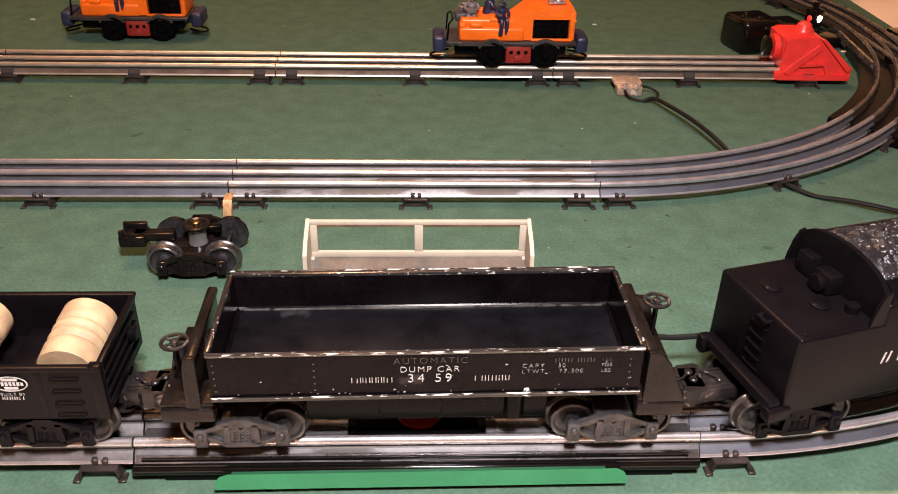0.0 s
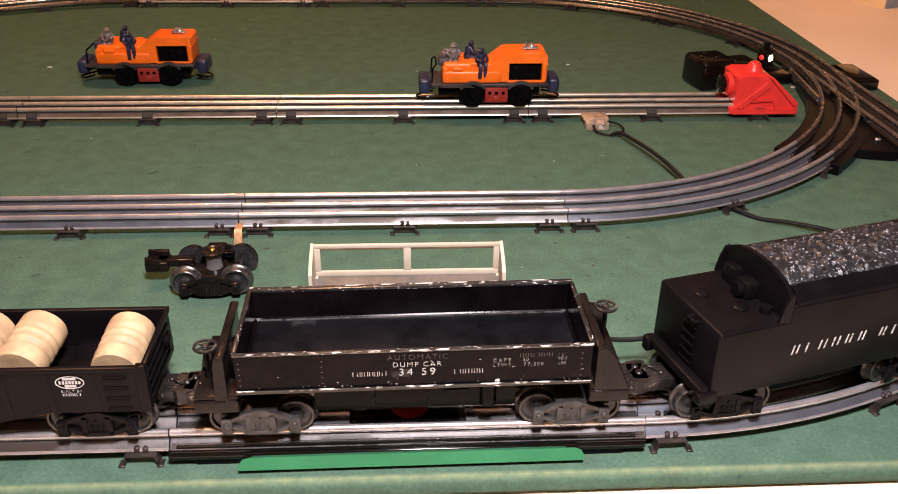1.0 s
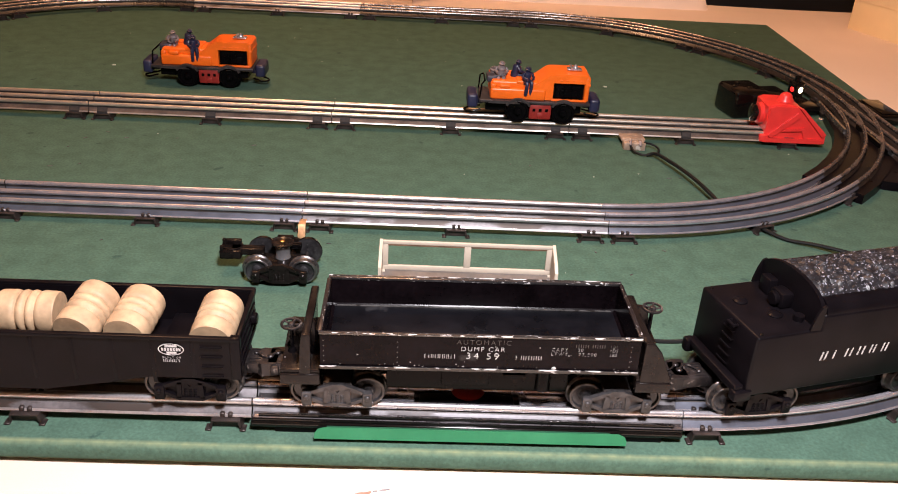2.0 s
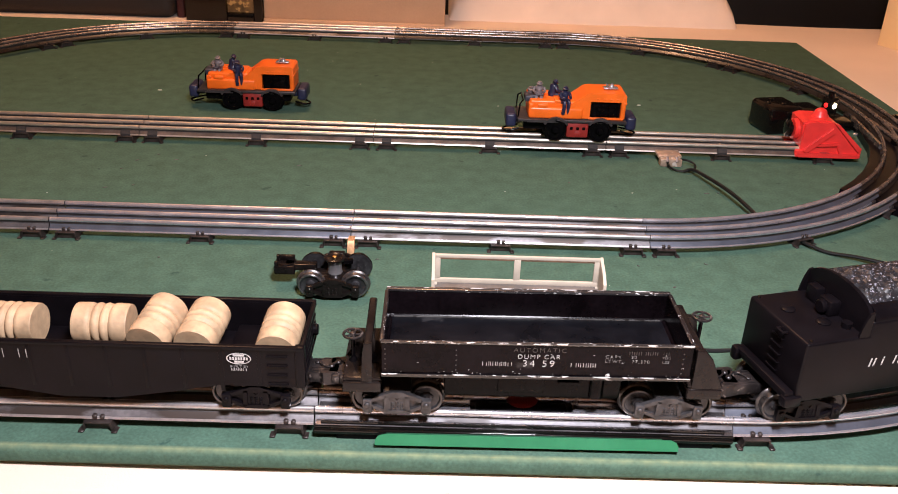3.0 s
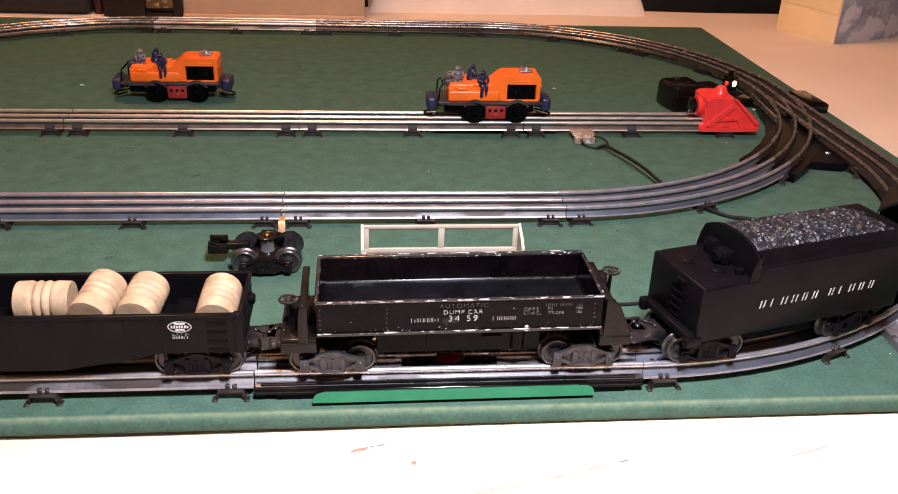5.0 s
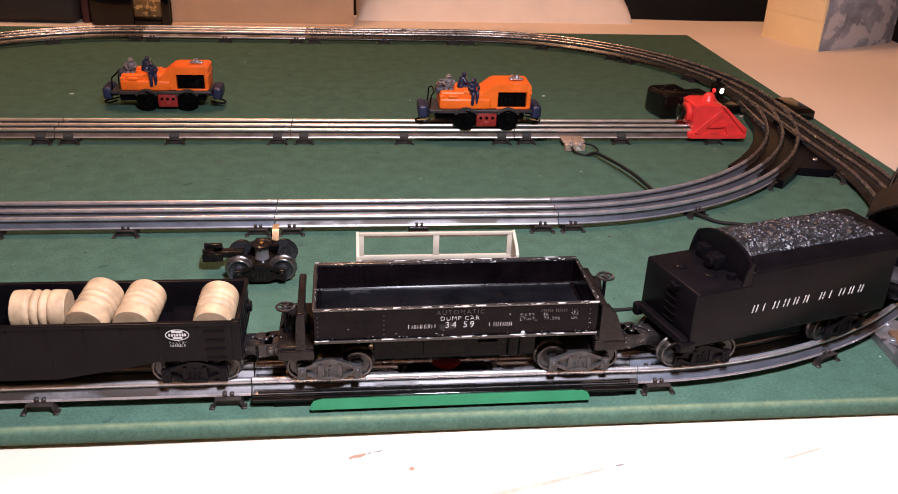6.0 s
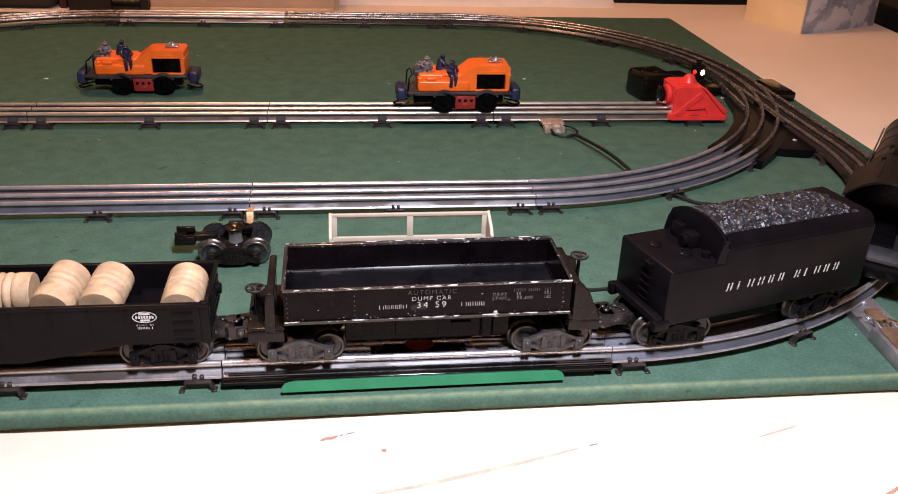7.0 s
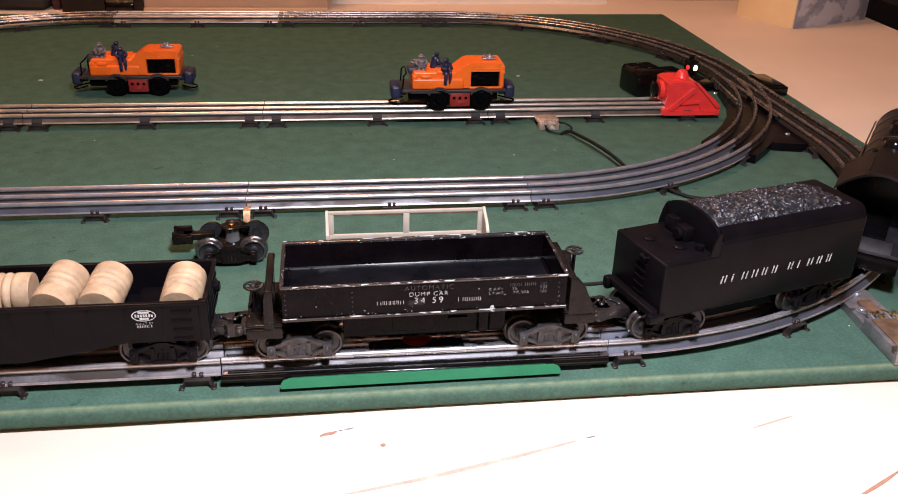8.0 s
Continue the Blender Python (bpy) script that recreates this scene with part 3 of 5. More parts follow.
# ---- the operating track under the dump car ----
ucs = thing("uncoupling_track", pose(-0.131, NEAR_Y, 0), "remote uncoupling track section with black base and red magnet", "train track", "track sections")
UL = 0.243
for off in (-HALF, 0, HALF):
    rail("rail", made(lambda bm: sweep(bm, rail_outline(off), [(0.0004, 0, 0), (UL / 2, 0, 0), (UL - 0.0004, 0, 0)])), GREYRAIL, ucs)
part("base", made(lambda bm: box(bm, 0.0, UL - 0.001, -0.0265, 0.0265, 0.0040, 0.0078, 0.0014, 3)), BAKELITE, ucs)
part("bed_plate", made(lambda bm: prism(bm, [(-0.0236, 0.0078), (0.0236, 0.0078), (0.0236, 0.0086), (0.0205, 0.0097), (-0.0205, 0.0097), (-0.0236, 0.0086)], 0.0012, UL - 0.001, "x")), SMEARTIN, ucs, "worn tin plate with dark smears")
for s in (-1, 1):
    part("base_ridge", made(lambda bm: box(bm, 0.001, UL - 0.001, *sorted((s * 0.0236, s * 0.0252)), 0.0076, 0.0090, 0.0005)), BAKELITE, ucs)
part("foot", made(lambda bm: box(bm, 0.013, UL - 0.012, -0.0250, 0.0250, 0.0, 0.0040, 0.0006)), PLASTIC, ucs)
for s in (-1, 1):
    part("control_rail", made(lambda bm: sweep(bm, [(s * 0.0222 - 0.0007, 0.009), (s * 0.0222 + 0.0007, 0.009), (s * 0.0222 + 0.0005, 0.0104), (s * 0.0222 - 0.0005, 0.0104)], [(0.004, 0, 0), (UL - 0.006, 0, 0)])), BAKELITE, ucs)
part("magnet_plate", made(lambda bm: (box(bm, 0.093, 0.147, -0.0125, -0.0035, 0.0095, 0.0138, 0.0006), box(bm, 0.093, 0.147, 0.0035, 0.0125, 0.0095, 0.0138, 0.0006))), PLASTIC, ucs)
part("magnet", made(lambda bm: lathe(bm, [(0.0098, 0.0138), (0.0098, 0.0146), (0.0082, 0.0158), (0.003, 0.0162)], Matrix.Translation((0.121, 0, 0)), 28)), REDP, ucs, "red round magnet cover")
for x0, x1 in ((0.02, 0.090), (0.150, 0.226)):
    for y0, y1 in ((-0.0125, -0.0035), (0.0035, 0.0125)):
        part("rail_plate", made(lambda bm: box(bm, x0, x1, y0, y1, 0.0095, 0.0148, 0.0005)), STEEL, ucs)

strip = thing("green_strip", pose(-0.0088, 0, 0, 0, 0, 0.4), "bright green card strip with rounded ends sloping off the track base", "card strip")


def strip_mesh(bm):
    pts = [(-0.0865, 0.0), (0.0865, 0.0), (0.0868, 0.0026), (0.0856, 0.0050), (0.0826, 0.0064), (-0.0810, 0.0064), (-0.0846, 0.0054), (-0.0864, 0.0030)]
    prism(bm, pts, -0.0004, 0.0004, "y")


part("card", made(strip_mesh), GREENP, strip, m=pose(0, -0.0121, 0.0030, -27, 0, 0))
part("backing", made(lambda bm: prism(bm, [(-0.0090, 0.0), (-0.0094, 0.0046), (-0.0092, 0.0080), (-0.0062, 0.0072), (-0.0062, 0.0)], -0.080, 0.078, "x")), GREENDK, strip, "dark folded backing")


# ---- trucks and couplers shared by the rolling stock ----
def side_frame(bm, s):
    """A cast bow-tie frame: peaked top chord, sagging lower chord, open windows, springs and journal boxes."""
    y0, y1 = sorted((s * 0.0208, s * 0.0236))
    ym = (y0 + y1) / 2
    prism(bm, [(-0.0185, 0.0106), (-0.0075, 0.0152), (-0.0046, 0.0160), (-0.0030, 0.0170), (0.0030, 0.0170), (0.0046, 0.0160), (0.0075, 0.0152), (0.0185, 0.0106),
               (0.0185, 0.0086), (0.0062, 0.0132), (-0.0062, 0.0132), (-0.0185, 0.0086)], y0, y1)
    prism(bm, [(-0.0150, 0.0066), (-0.0064, 0.0024), (0.0064, 0.0024), (0.0150, 0.0066), (0.0150, 0.0086), (0.0060, 0.0046), (-0.0060, 0.0046), (-0.0150, 0.0086)], y0, y1)
    for k in (-1, 1):
        prism(bm, [(k * 0.0064 - 0.0012, 0.0040), (k * 0.0064 + 0.0012, 0.0040), (k * 0.0056 + 0.0012, 0.0144), (k * 0.0056 - 0.0012, 0.0144)], y0, y1)
        prism(bm, [(k * 0.0150, 0.0080), (k * 0.0064, 0.0040), (k * 0.0060, 0.0140)], *sorted((s * 0.0208, s * 0.0215)))
        x = k * 0.0166
        box(bm, x - 0.0028, x + 0.0028, *sorted((s * 0.0208, s * 0.0246)), 0.0030, 0.0122, 0.0009)
        cyl(bm, (x, s * 0.0242, 0.0092), (x, s * 0.0258, 0.0092), 0.0016, 12, soft=0.0005)
        prism(bm, [(k * 0.0044, 0.0146), (k * 0.0026, 0.0146), (0.0, 0.0112), (0.0, 0.0098)], *sorted((s * 0.0222, s * 0.0234)))
    box(bm, -0.0056, 0.0056, ym - 0.0006, ym + 0.0006, 0.0030, 0.0150)
    for x in (-0.0030, -0.0004, 0.0022):
        for k in range(4):
            z = 0.0036 + k * 0.0016
            lathe(bm, [(0.0008, z), (0.0012, z + 0.0005), (0.0012, z + 0.0010), (0.0008, z + 0.0015)], Matrix.Translation((x + 0.0004, s * 0.0223, 0)), 8)


def wheel_mesh(bm, s):
    """A dished rail wheel on its half axle; the flange is on the inside."""
    m = Matrix.Translation((0, s * 0.0140, 0)) @ pose(0, 0, 0, -90 * s, 0, 0)
    lathe(bm, [(0.0026, -0.0012), (0.0105, -0.0012), (0.0109, -0.0004), (0.0105, 0.0003), (0.0096, 0.0008), (0.0092, 0.0044), (0.0088, 0.0048), (0.0078, 0.0047), (0.0072, 0.0031), (0.0036, 0.0028), (0.0028, 0.0048), (0.0014, 0.0050)], m, 32)
    cyl(bm, (0, 0, 0), (0, s * 0.0215, 0), 0.0014, 10)


def add_truck(parent, x, name="truck", z=0.0, y=0.0, frame_mat=None, turn=0, axle=0.0168, black_far=False):
    tr = part(name, made(lambda bm: (box(bm, -0.0080, 0.0080, -0.0215, 0.0215, 0.0080 if black_far else 0.0100, 0.0110 if black_far else 0.0165, 0.001), lathe(bm, [(0.0040, 0.0165), (0.0040, 0.0225)] if black_far else [(0.0075, 0.0165), (0.0075, 0.0195), (0.0055, 0.0215), (0.0035, 0.0225)], n=20),
                                     box(bm, -0.016, 0.016, -0.006, 0.006, 0.0075, 0.0115, 0.001))), BLACKWORN if black_far else CAST, parent, m=pose(x, y, z, 0, 0, turn))
    for s in (-1, 1):
        part("side_frame", made(lambda bm: side_frame(bm, s)), frame_mat or CAST, tr)
        for sx in (-1, 1):
            w = part("wheel", made(lambda bm: wheel_mesh(bm, s)), BAKELITE if black_far and s > 0 else WHEEL if black_far else RIMGREY, tr, m=pose(sx * axle, 0, 0.0095))
            w.data.materials.append(DARKWHEEL)
            for f in w.data.polygons:
                f.material_index = int(math.hypot(f.center.x, f.center.z) < 0.0076)
    return tr


def coupler_mesh(bm):
    """A magnetic knuckle coupler, its head to +x: flat-topped casting with ridges, a pivot, a lever and the knuckle."""
    box(bm, -0.004, 0.017, -0.0060, 0.0060, 0.0098, 0.0165, 0.0012)
    box(bm, 0.006, 0.0245, -0.0080, 0.0072, 0.0100, 0.0176, 0.0014)
    prism(bm, [(0.018, -0.0074), (0.027, -0.0082), (0.0300, -0.0044), (0.0268, -0.0015), (0.0262, 0.0030), (0.0290, 0.0062), (0.0265, 0.0082), (0.0185, 0.0066)], 0.0100, 0.0182, "z")
    box(bm, 0.0195, 0.0245, -0.0104, -0.0066, 0.0110, 0.0170, 0.0012)
    for y in (-0.0058, -0.0034, 0.0052):
        box(bm, 0.0075, 0.0180, y - 0.0005, y + 0.0005, 0.0174, 0.0182, 0.0003)
    cyl(bm, (0.0225, 0.0010, 0.0180), (0.0225, 0.0010, 0.0200), 0.0019, 12, soft=0.0006)
    cyl(bm, (0.0105, 0.0016, 0.0172), (0.0105, 0.0016, 0.0190), 0.0016, 12, soft=0.0005)
    tube(bm, smooth_line([(0.0225, 0.0010, 0.0194), (0.0170, -0.0040, 0.0190), (0.0105, 0.0016, 0.0186)]), 0.0006, 6)
    cyl(bm, (0.004, 0, 0.0050), (0.004, 0, 0.0100), 0.0042, 16)
    lathe(bm, [(0.0055, 0.0045), (0.0055, 0.0055)], Matrix.Translation((0.004, 0, 0)), 16)


def add_coupler(parent, x, turn=0, z=0.0, y=0.0):
    part("coupler", made(coupler_mesh), COUPLERM, parent, m=pose(x, y, z, 0, 0, turn))


def rivets(bm, pts, r=0.0004):
    for p in pts:
        lathe(bm, [(r, 0), (r * 0.7, r * 0.5), (r * 0.15, r * 0.75)], Matrix.Translation(p) @ pose(0, 0, 0, 90, 0, 0), 8)


def bars(word_widths, h, at, gap, material, parent, name="lettering", label=""):
    """A row of plain upright bars in place of a name."""
    total = sum(word_widths) + gap * (len(word_widths) - 1)
    x = -total / 2

    def fn(bm):
        nonlocal x
        for w in word_widths:
            if w > 0:
                box(bm, x, x + 0.00032, -0.0001, 0.0001, -h / 2, h / 2)
            if w > 0.001:
                box(bm, x + w - 0.00032, x + w, -0.0001, 0.0001, -h / 2, h / 2)
            x += abs(w) + gap
    part(name, made(fn), material, parent, label, Matrix.Translation(at))


# ---- the dump car ----
CAR_X = -0.007
dump = thing("dump_car", pose(CAR_X, NEAR_Y - 0.0005, RAIL_Z, 0, 0, 0.6), "worn black toy dump car with chipped edges and an open box", "toy dump car")
DL, DW, DZ0, DZ1 = 0.0843, 0.0290, 0.0355, 0.0572


def shell(bm, x0, x1, y0, y1, z0, z1, t, floor):
    """An open box in one skin: outside, rim, inside and floor."""
    def loop(d, z):
        return [bm.verts.new(p) for p in ((x0 + d, y0 + d, z), (x1 - d, y0 + d, z), (x1 - d, y1 - d, z), (x0 + d, y1 - d, z))]
    rings = [loop(0, z0), loop(0, z1), loop(t, z1), loop(t, floor + 0.0012), loop(t + 0.0012, floor)]
    for a, b in zip(rings, rings[1:]):
        for i in range(4):
            bm.faces.new((a[i], a[(i + 1) % 4], b[(i + 1) % 4], b[i]))
    bm.faces.new(list(reversed(rings[0])))
    bm.faces.new(rings[-1])


def dump_box(bm):
    shell(bm, -DL, DL, -DW, DW, DZ0 - 0.001, DZ1 - 0.0006, 0.0014, DZ0 + 0.003)


dbox = part("dump_box", made(dump_box), SCUFFED, dump, m=pose(0, 0, -0.0016, 0, -0.35, 0))
part("rim", made(lambda bm: box(bm, -DL - 0.0006, DL + 0.0006, -DW - 0.0008, -DW + 0.0014, DZ1 - 0.0015, DZ1, 0.0006, 3)), CHIPPED, dbox, "front rim with paint chipped to bare metal")
part("rim", made(lambda bm: box(bm, -DL - 0.0006, DL + 0.0006, DW - 0.0018, DW + 0.0009, DZ1 - 0.0020, DZ1, 0.0006)), CHIPPED, dbox)
for s in (-1, 1):
    part("rim", made(lambda bm: box(bm, s * DL - 0.0012, s * DL + 0.0012, -DW + 0.002, DW - 0.002, DZ1 - 0.0018, DZ1 - 0.0001, 0.0005)), CHIPSIDE, dbox)
part("bottom_flange", made(lambda bm: box(bm, -DL - 0.0005, DL + 0.0005, -DW - 0.0011, -DW + 0.0005, DZ0 - 0.0012, DZ0 + 0.0006, 0.0004)), CHIPLESS, dbox)
part("inner_ledge", made(lambda bm: box(bm, -DL + 0.004, DL - 0.004, DW - 0.0032, DW - 0.0020, DZ0 + 0.003, DZ0 + 0.0038, 0.0003)), EDGE, dbox)
# Pale streaks paint both rubbed metal and the lamp's glint along the edges.
for y0, y1, zz in ((-DW - 0.0009, -DW - 0.0002, DZ1 - 0.0004), (DW + 0.0002, DW + 0.0010, DZ1 - 0.0003), (-DW - 0.0012, -DW - 0.0006, DZ0 + 0.0005)):
    part("worn_glint_edge", made(lambda bm: box(bm, -DL - 0.0004, DL + 0.0004, y0, y1, zz - 0.0003, zz + 0.0005, 0.0002)), BAREGLINT, dbox, "edge rubbed to bare metal with its glint line painted in")
part("box_floor", made(lambda bm: box(bm, -DL + 0.0030, DL - 0.0030, -DW + 0.0030, DW - 0.0034, DZ0 + 0.0028, DZ0 + 0.0034, 0.0003)), DUSTY, dbox, "dusty dark floor of the dump box")
RIVET = made(lambda bm: rivets(bm, [(0, 0, 0)]))
first = part("rivet", RIVET, INKDIM, dbox, m=pose(-0.0825, -DW - 0.0001, DZ0 + 0.0035))
spots = [(x, DZ0 + 0.0035 + k * 0.0032) for x in (-0.0825, -0.0440, 0.0795) for k in range(5)] + [(-0.074 + k * 0.0208, DZ0 + 0.0018) for k in range(8)]
for x, z in spots[1:]:
    r = first.copy()
    scene.collection.objects.link(r)
    r.matrix_local = pose(x, -DW - 0.0001, z)
part("paint_chip", made(lambda bm: prism(bm, [(0.0380, 0.0366), (0.0383, 0.0379), (0.0400, 0.0382), (0.0405, 0.0370), (0.0395, 0.0363)], -DW - 0.0003, -DW + 0.0005)), INK, dbox)
fz = -DW - 0.0003


def specks(bm):
    """Small flakes of bare metal, thickest along the lower edge."""
    rg = random.Random(23)
    for k in range(24):
        x, z = rg.uniform(-DL + 0.002, DL - 0.002), DZ0 + 0.0012 + 0.0145 * rg.random() ** (3.2 if k % 4 else 1)
        r = rg.uniform(0.00012, 0.00034)
        prism(bm, [(x - r * rg.uniform(1, 2.4), z), (x, z + r), (x + r * rg.uniform(1, 2), z + r * 0.3), (x + r * 0.4, z - r)], -DW - 0.00012, -DW + 0.0002)


tagged(part("paint_specks", made(specks), INKMID, dbox), "pale flakes where the enamel is chipped", kind="stuff")
letters("AUTOMATIC", 0.0042, INKDIM, dbox, (0.0012, fz, 0.0526), UPRIGHT, wide=1.27, label="faded writing")
letters("DUMP CAR", 0.0040, INK, dbox, (0.0008, fz, 0.0484), UPRIGHT, wide=1.24)
letters("34 59", 0.0059, INK, dbox, (0.0008, fz, 0.0440), UPRIGHT, wide=1.36)
letters("CAPY", 0.0029, INKMID, dbox, (0.0412, fz, 0.0492), UPRIGHT, wide=1.35)
letters("30", 0.0028, INKMID, dbox, (0.0524, fz, 0.0492), UPRIGHT, wide=1.2)
letters("LTWT .", 0.0028, INKMID, dbox, (0.0424, fz, 0.0464), UPRIGHT, wide=1.3)
letters("77,300", 0.0028, INKMID, dbox, (0.0563, fz, 0.0464), UPRIGHT, wide=1.3)
letters("YDS", 0.0024, INKMID, dbox, (0.0700, fz, 0.0492), UPRIGHT, wide=1.1)
letters("LBS", 0.0024, INKMID, dbox, (0.0700, fz, 0.0464), UPRIGHT, wide=1.1)
letters("LBS", 0.0024, INKDIM, dbox, (0.0700, fz, 0.0518), UPRIGHT, wide=1.1)
bars([0.0006, -0.0003, 0.0016, 0.0006, 0.0018, 0.0018, 0.0016, 0.0016, -0.0003, 0.0006], 0.0025, (-0.0222, fz, 0.0436), 0.0006, INKMID, dbox)
bars([0.0006, -0.0003, 0.0016, 0.0006, 0.0018, 0.0016, 0.0017], 0.0025, (0.0250, fz, 0.0436), 0.0009, INKMID, dbox)
bars([0.0016, 0.0016, 0.0016, -0.0004, 0.0016, 0.0016, 0.0016], 0.0020, (0.0570, fz, 0.0518), 0.0009, INKDIM, dbox)


def end_frame(bm, s):
    x = s * (DL + (0.0045 if s > 0 else 0.0072))
    # upright plate across the end
    box(bm, min(x, x + s * 0.0022), max(x, x + s * 0.0022), -0.0262, 0.0262, 0.0210, 0.0485)
    # gussets at both sides, leaning outward to the platform
    for y0, y1 in ((-0.0268, -0.0246), (-0.0030, -0.0010)) if s < 0 else ((-0.0268, -0.0240), (0.0240, 0.0268)):
        near = y0 < -0.02
        prism(bm, [(x - s * 0.0015, 0.0200), (x - s * 0.0015, 0.0515 if near else 0.044), (x + s * 0.0030, 0.0515 if near else 0.044), (x + s * (0.0082 if near and s > 0 else 0.0040 if near else 0.0125), 0.0450 if near else 0.0425),
                   (x + s * (0.0155 if s > 0 or not near else 0.0048), 0.0270), (x + s * (0.0155 if s > 0 or not near else 0.0048), 0.0200)], y0, y1)
    # raised top bead and inclined cross bar
    soften(bm, 0.0006)
    box(bm, min(x - s * 0.0012, x + s * 0.0034), max(x - s * 0.0012, x + s * 0.0034), -0.0262, 0.0262, 0.0470, 0.0500, 0.0012)


def platform(bm, s):
    x = s * (DL + 0.0010)
    x0, x1 = sorted((x, x + s * (0.0195 if s > 0 else 0.0212)))
    box(bm, x0, x1, -0.0275, 0.0275, 0.0195, 0.0262, 0.0009)
    box(bm, x0, x1, -0.0262, 0.0262, 0.0262, 0.0285, 0.0008)


def brake(parent, x, y, z0, z1):
    st = part("brake_stand", made(lambda bm: (cyl(bm, (0, 0, z0), (0, 0, z1), 0.0012, 10), cyl(bm, (0, 0, z0), (0, 0, z0 + 0.003), 0.0028, 12, 0.0014))), BLACK, parent, m=pose(x, y, 0))

    def wheel(bm):
        ring = [(0.0052 * math.cos(2 * math.pi * i / 24), 0.0052 * math.sin(2 * math.pi * i / 24), 0) for i in range(25)]
        tube(bm, ring, 0.0008, 8)
        for i in range(5):
            a = 2 * math.pi * i / 5
            tube(bm, [(0, 0, -0.0006), (0.0050 * math.cos(a), 0.0050 * math.sin(a), 0)], 0.0006, 6)
        lathe(bm, [(0.0018, -0.0014), (0.0018, 0.0008), (0.0008, 0.0014)], n=12)
    part("brake_wheel", made(wheel), COUPLERM, st, m=pose(0, 0, z1))


for s in (-1, 1):
    part("end_frame", made(lambda bm: end_frame(bm, s)), BLACKWORN, dump)
    part("platform", made(lambda bm: platform(bm, s)), BLACKWORN, dump)
    add_coupler(dump, s * 0.093, 0 if s > 0 else 180)
brake(dump, -0.1020, -0.0085, 0.0280, 0.0458)
brake(dump, 0.0985, 0.0080, 0.0280, 0.0525)
part("underframe", made(lambda bm: (box(bm, -0.092, 0.092, -0.0120, 0.0120, 0.0225, 0.0290, 0.001), box(bm, -0.050, 0.050, -0.0195, 0.0195, 0.0125, 0.0342, 0.0015),
                                    box(bm, -0.020, 0.006, -0.0212, -0.0190, 0.0165, 0.0305, 0.001), box(bm, 0.014, 0.026, -0.0210, -0.0190, 0.0225, 0.0250, 0.0006), cyl(bm, (0.036, -0.0180, 0.0145), (0.036, -0.0180, 0.0310), 0.0045, 16))), BLACK, dump)
part("solenoid", made(lambda bm: (cyl(bm, (-0.030, 0, 0.0085), (0.030, 0, 0.0085), 0.0075, 18), box(bm, -0.036, 0.036, -0.0100, 0.0100, 0.0105, 0.0145, 0.001))), BLACK, dump)
part("hinge_post", made(lambda bm: (box(bm, -0.056, -0.050, -0.006, 0.006, 0.028, 0.036), box(bm, 0.050, 0.056, -0.006, 0.006, 0.028, 0.036))), BLACK, dump)
for x in (-0.0765, 0.0780):
    add_truck(dump, x)

# ---- the gondola with its barrels ----
GX0, GX1 = -0.3765, -0.1354
gond = thing("gondola_car", pose(GX1, NEAR_Y, RAIL_Z), "black plastic toy gondola car carrying light wooden barrels", "toy gondola car")
GL = GX1 - GX0


def gond_body(bm):
    t, w, top = 0.0018, 0.0243, 0.0452
    far = 0.0266
    side = [(0, 0.0184), (-0.047, 0.0184), (-0.072, 0.0134), (-0.105, 0.0080), (-GL + 0.105, 0.0080), (-GL + 0.072, 0.0134), (-GL + 0.047, 0.0184), (-GL, 0.0184), (-GL, top - 0.0016), (0, top - 0.0016)]
    prism(bm, side, -w, -w + t)
    prism(bm, side, far - t, far)
    box(bm, -t, 0.0, -w + t, far - t, 0.0184, top - 0.0016)
    box(bm, -GL, -GL + t, -w + t, far - t, 0.0184, top - 0.0016)
    box(bm, -GL + t, -t, -w + t, far - t, 0.0205, 0.0232)


gbody = part("car_body", made(gond_body), PLASTIC, gond)
for y in (-0.0243, 0.0266):
    part("top_rail", made(lambda bm: box(bm, -GL - 0.0008, 0.0008, y - 0.0016, y + 0.0016, 0.0430, 0.0452, 0.0006)), PLASTIC, gbody)
for x in (-GL, 0):
    part("end_rail", made(lambda bm: box(bm, x - 0.0014, x + 0.0014, -0.0226, 0.0249, 0.0432, 0.0454, 0.0006)), PLASTIC, gbody)
for k in range(10):
    x = -0.024 - k * 0.0210
    part("side_rib", made(lambda bm: (box(bm, x - 0.0011, x + 0.0011, -0.02445, -0.0240, 0.0190 if (k == 0 or k > 8) else 0.0150, 0.0428, 0.00008),)), PLASTIC, gbody)
for k in range(4):
    part("grab_iron", made(lambda bm: tube(bm, [(-0.0195, -0.0243, 0.0205 + k * 0.0061), (-0.0195, -0.0253, 0.0205 + k * 0.0061), (-0.0085, -0.0253, 0.0205 + k * 0.0061), (-0.0085, -0.0243, 0.0205 + k * 0.0061)], 0.00035, 6)), PLASTIC, gbody)
for k in range(4):
    part("end_rib", made(lambda bm: box(bm, 0.0, 0.0012, -0.022, 0.022, 0.0228 + k * 0.0050, 0.0241 + k * 0.0050, 0.0004)), PLASTIC, gbody)
part("end_corner", made(lambda bm: box(bm, -0.0040, 0.0014, -0.0256, -0.0213, 0.0184, 0.0455, 0.0008)), PLASTIC, gbody)
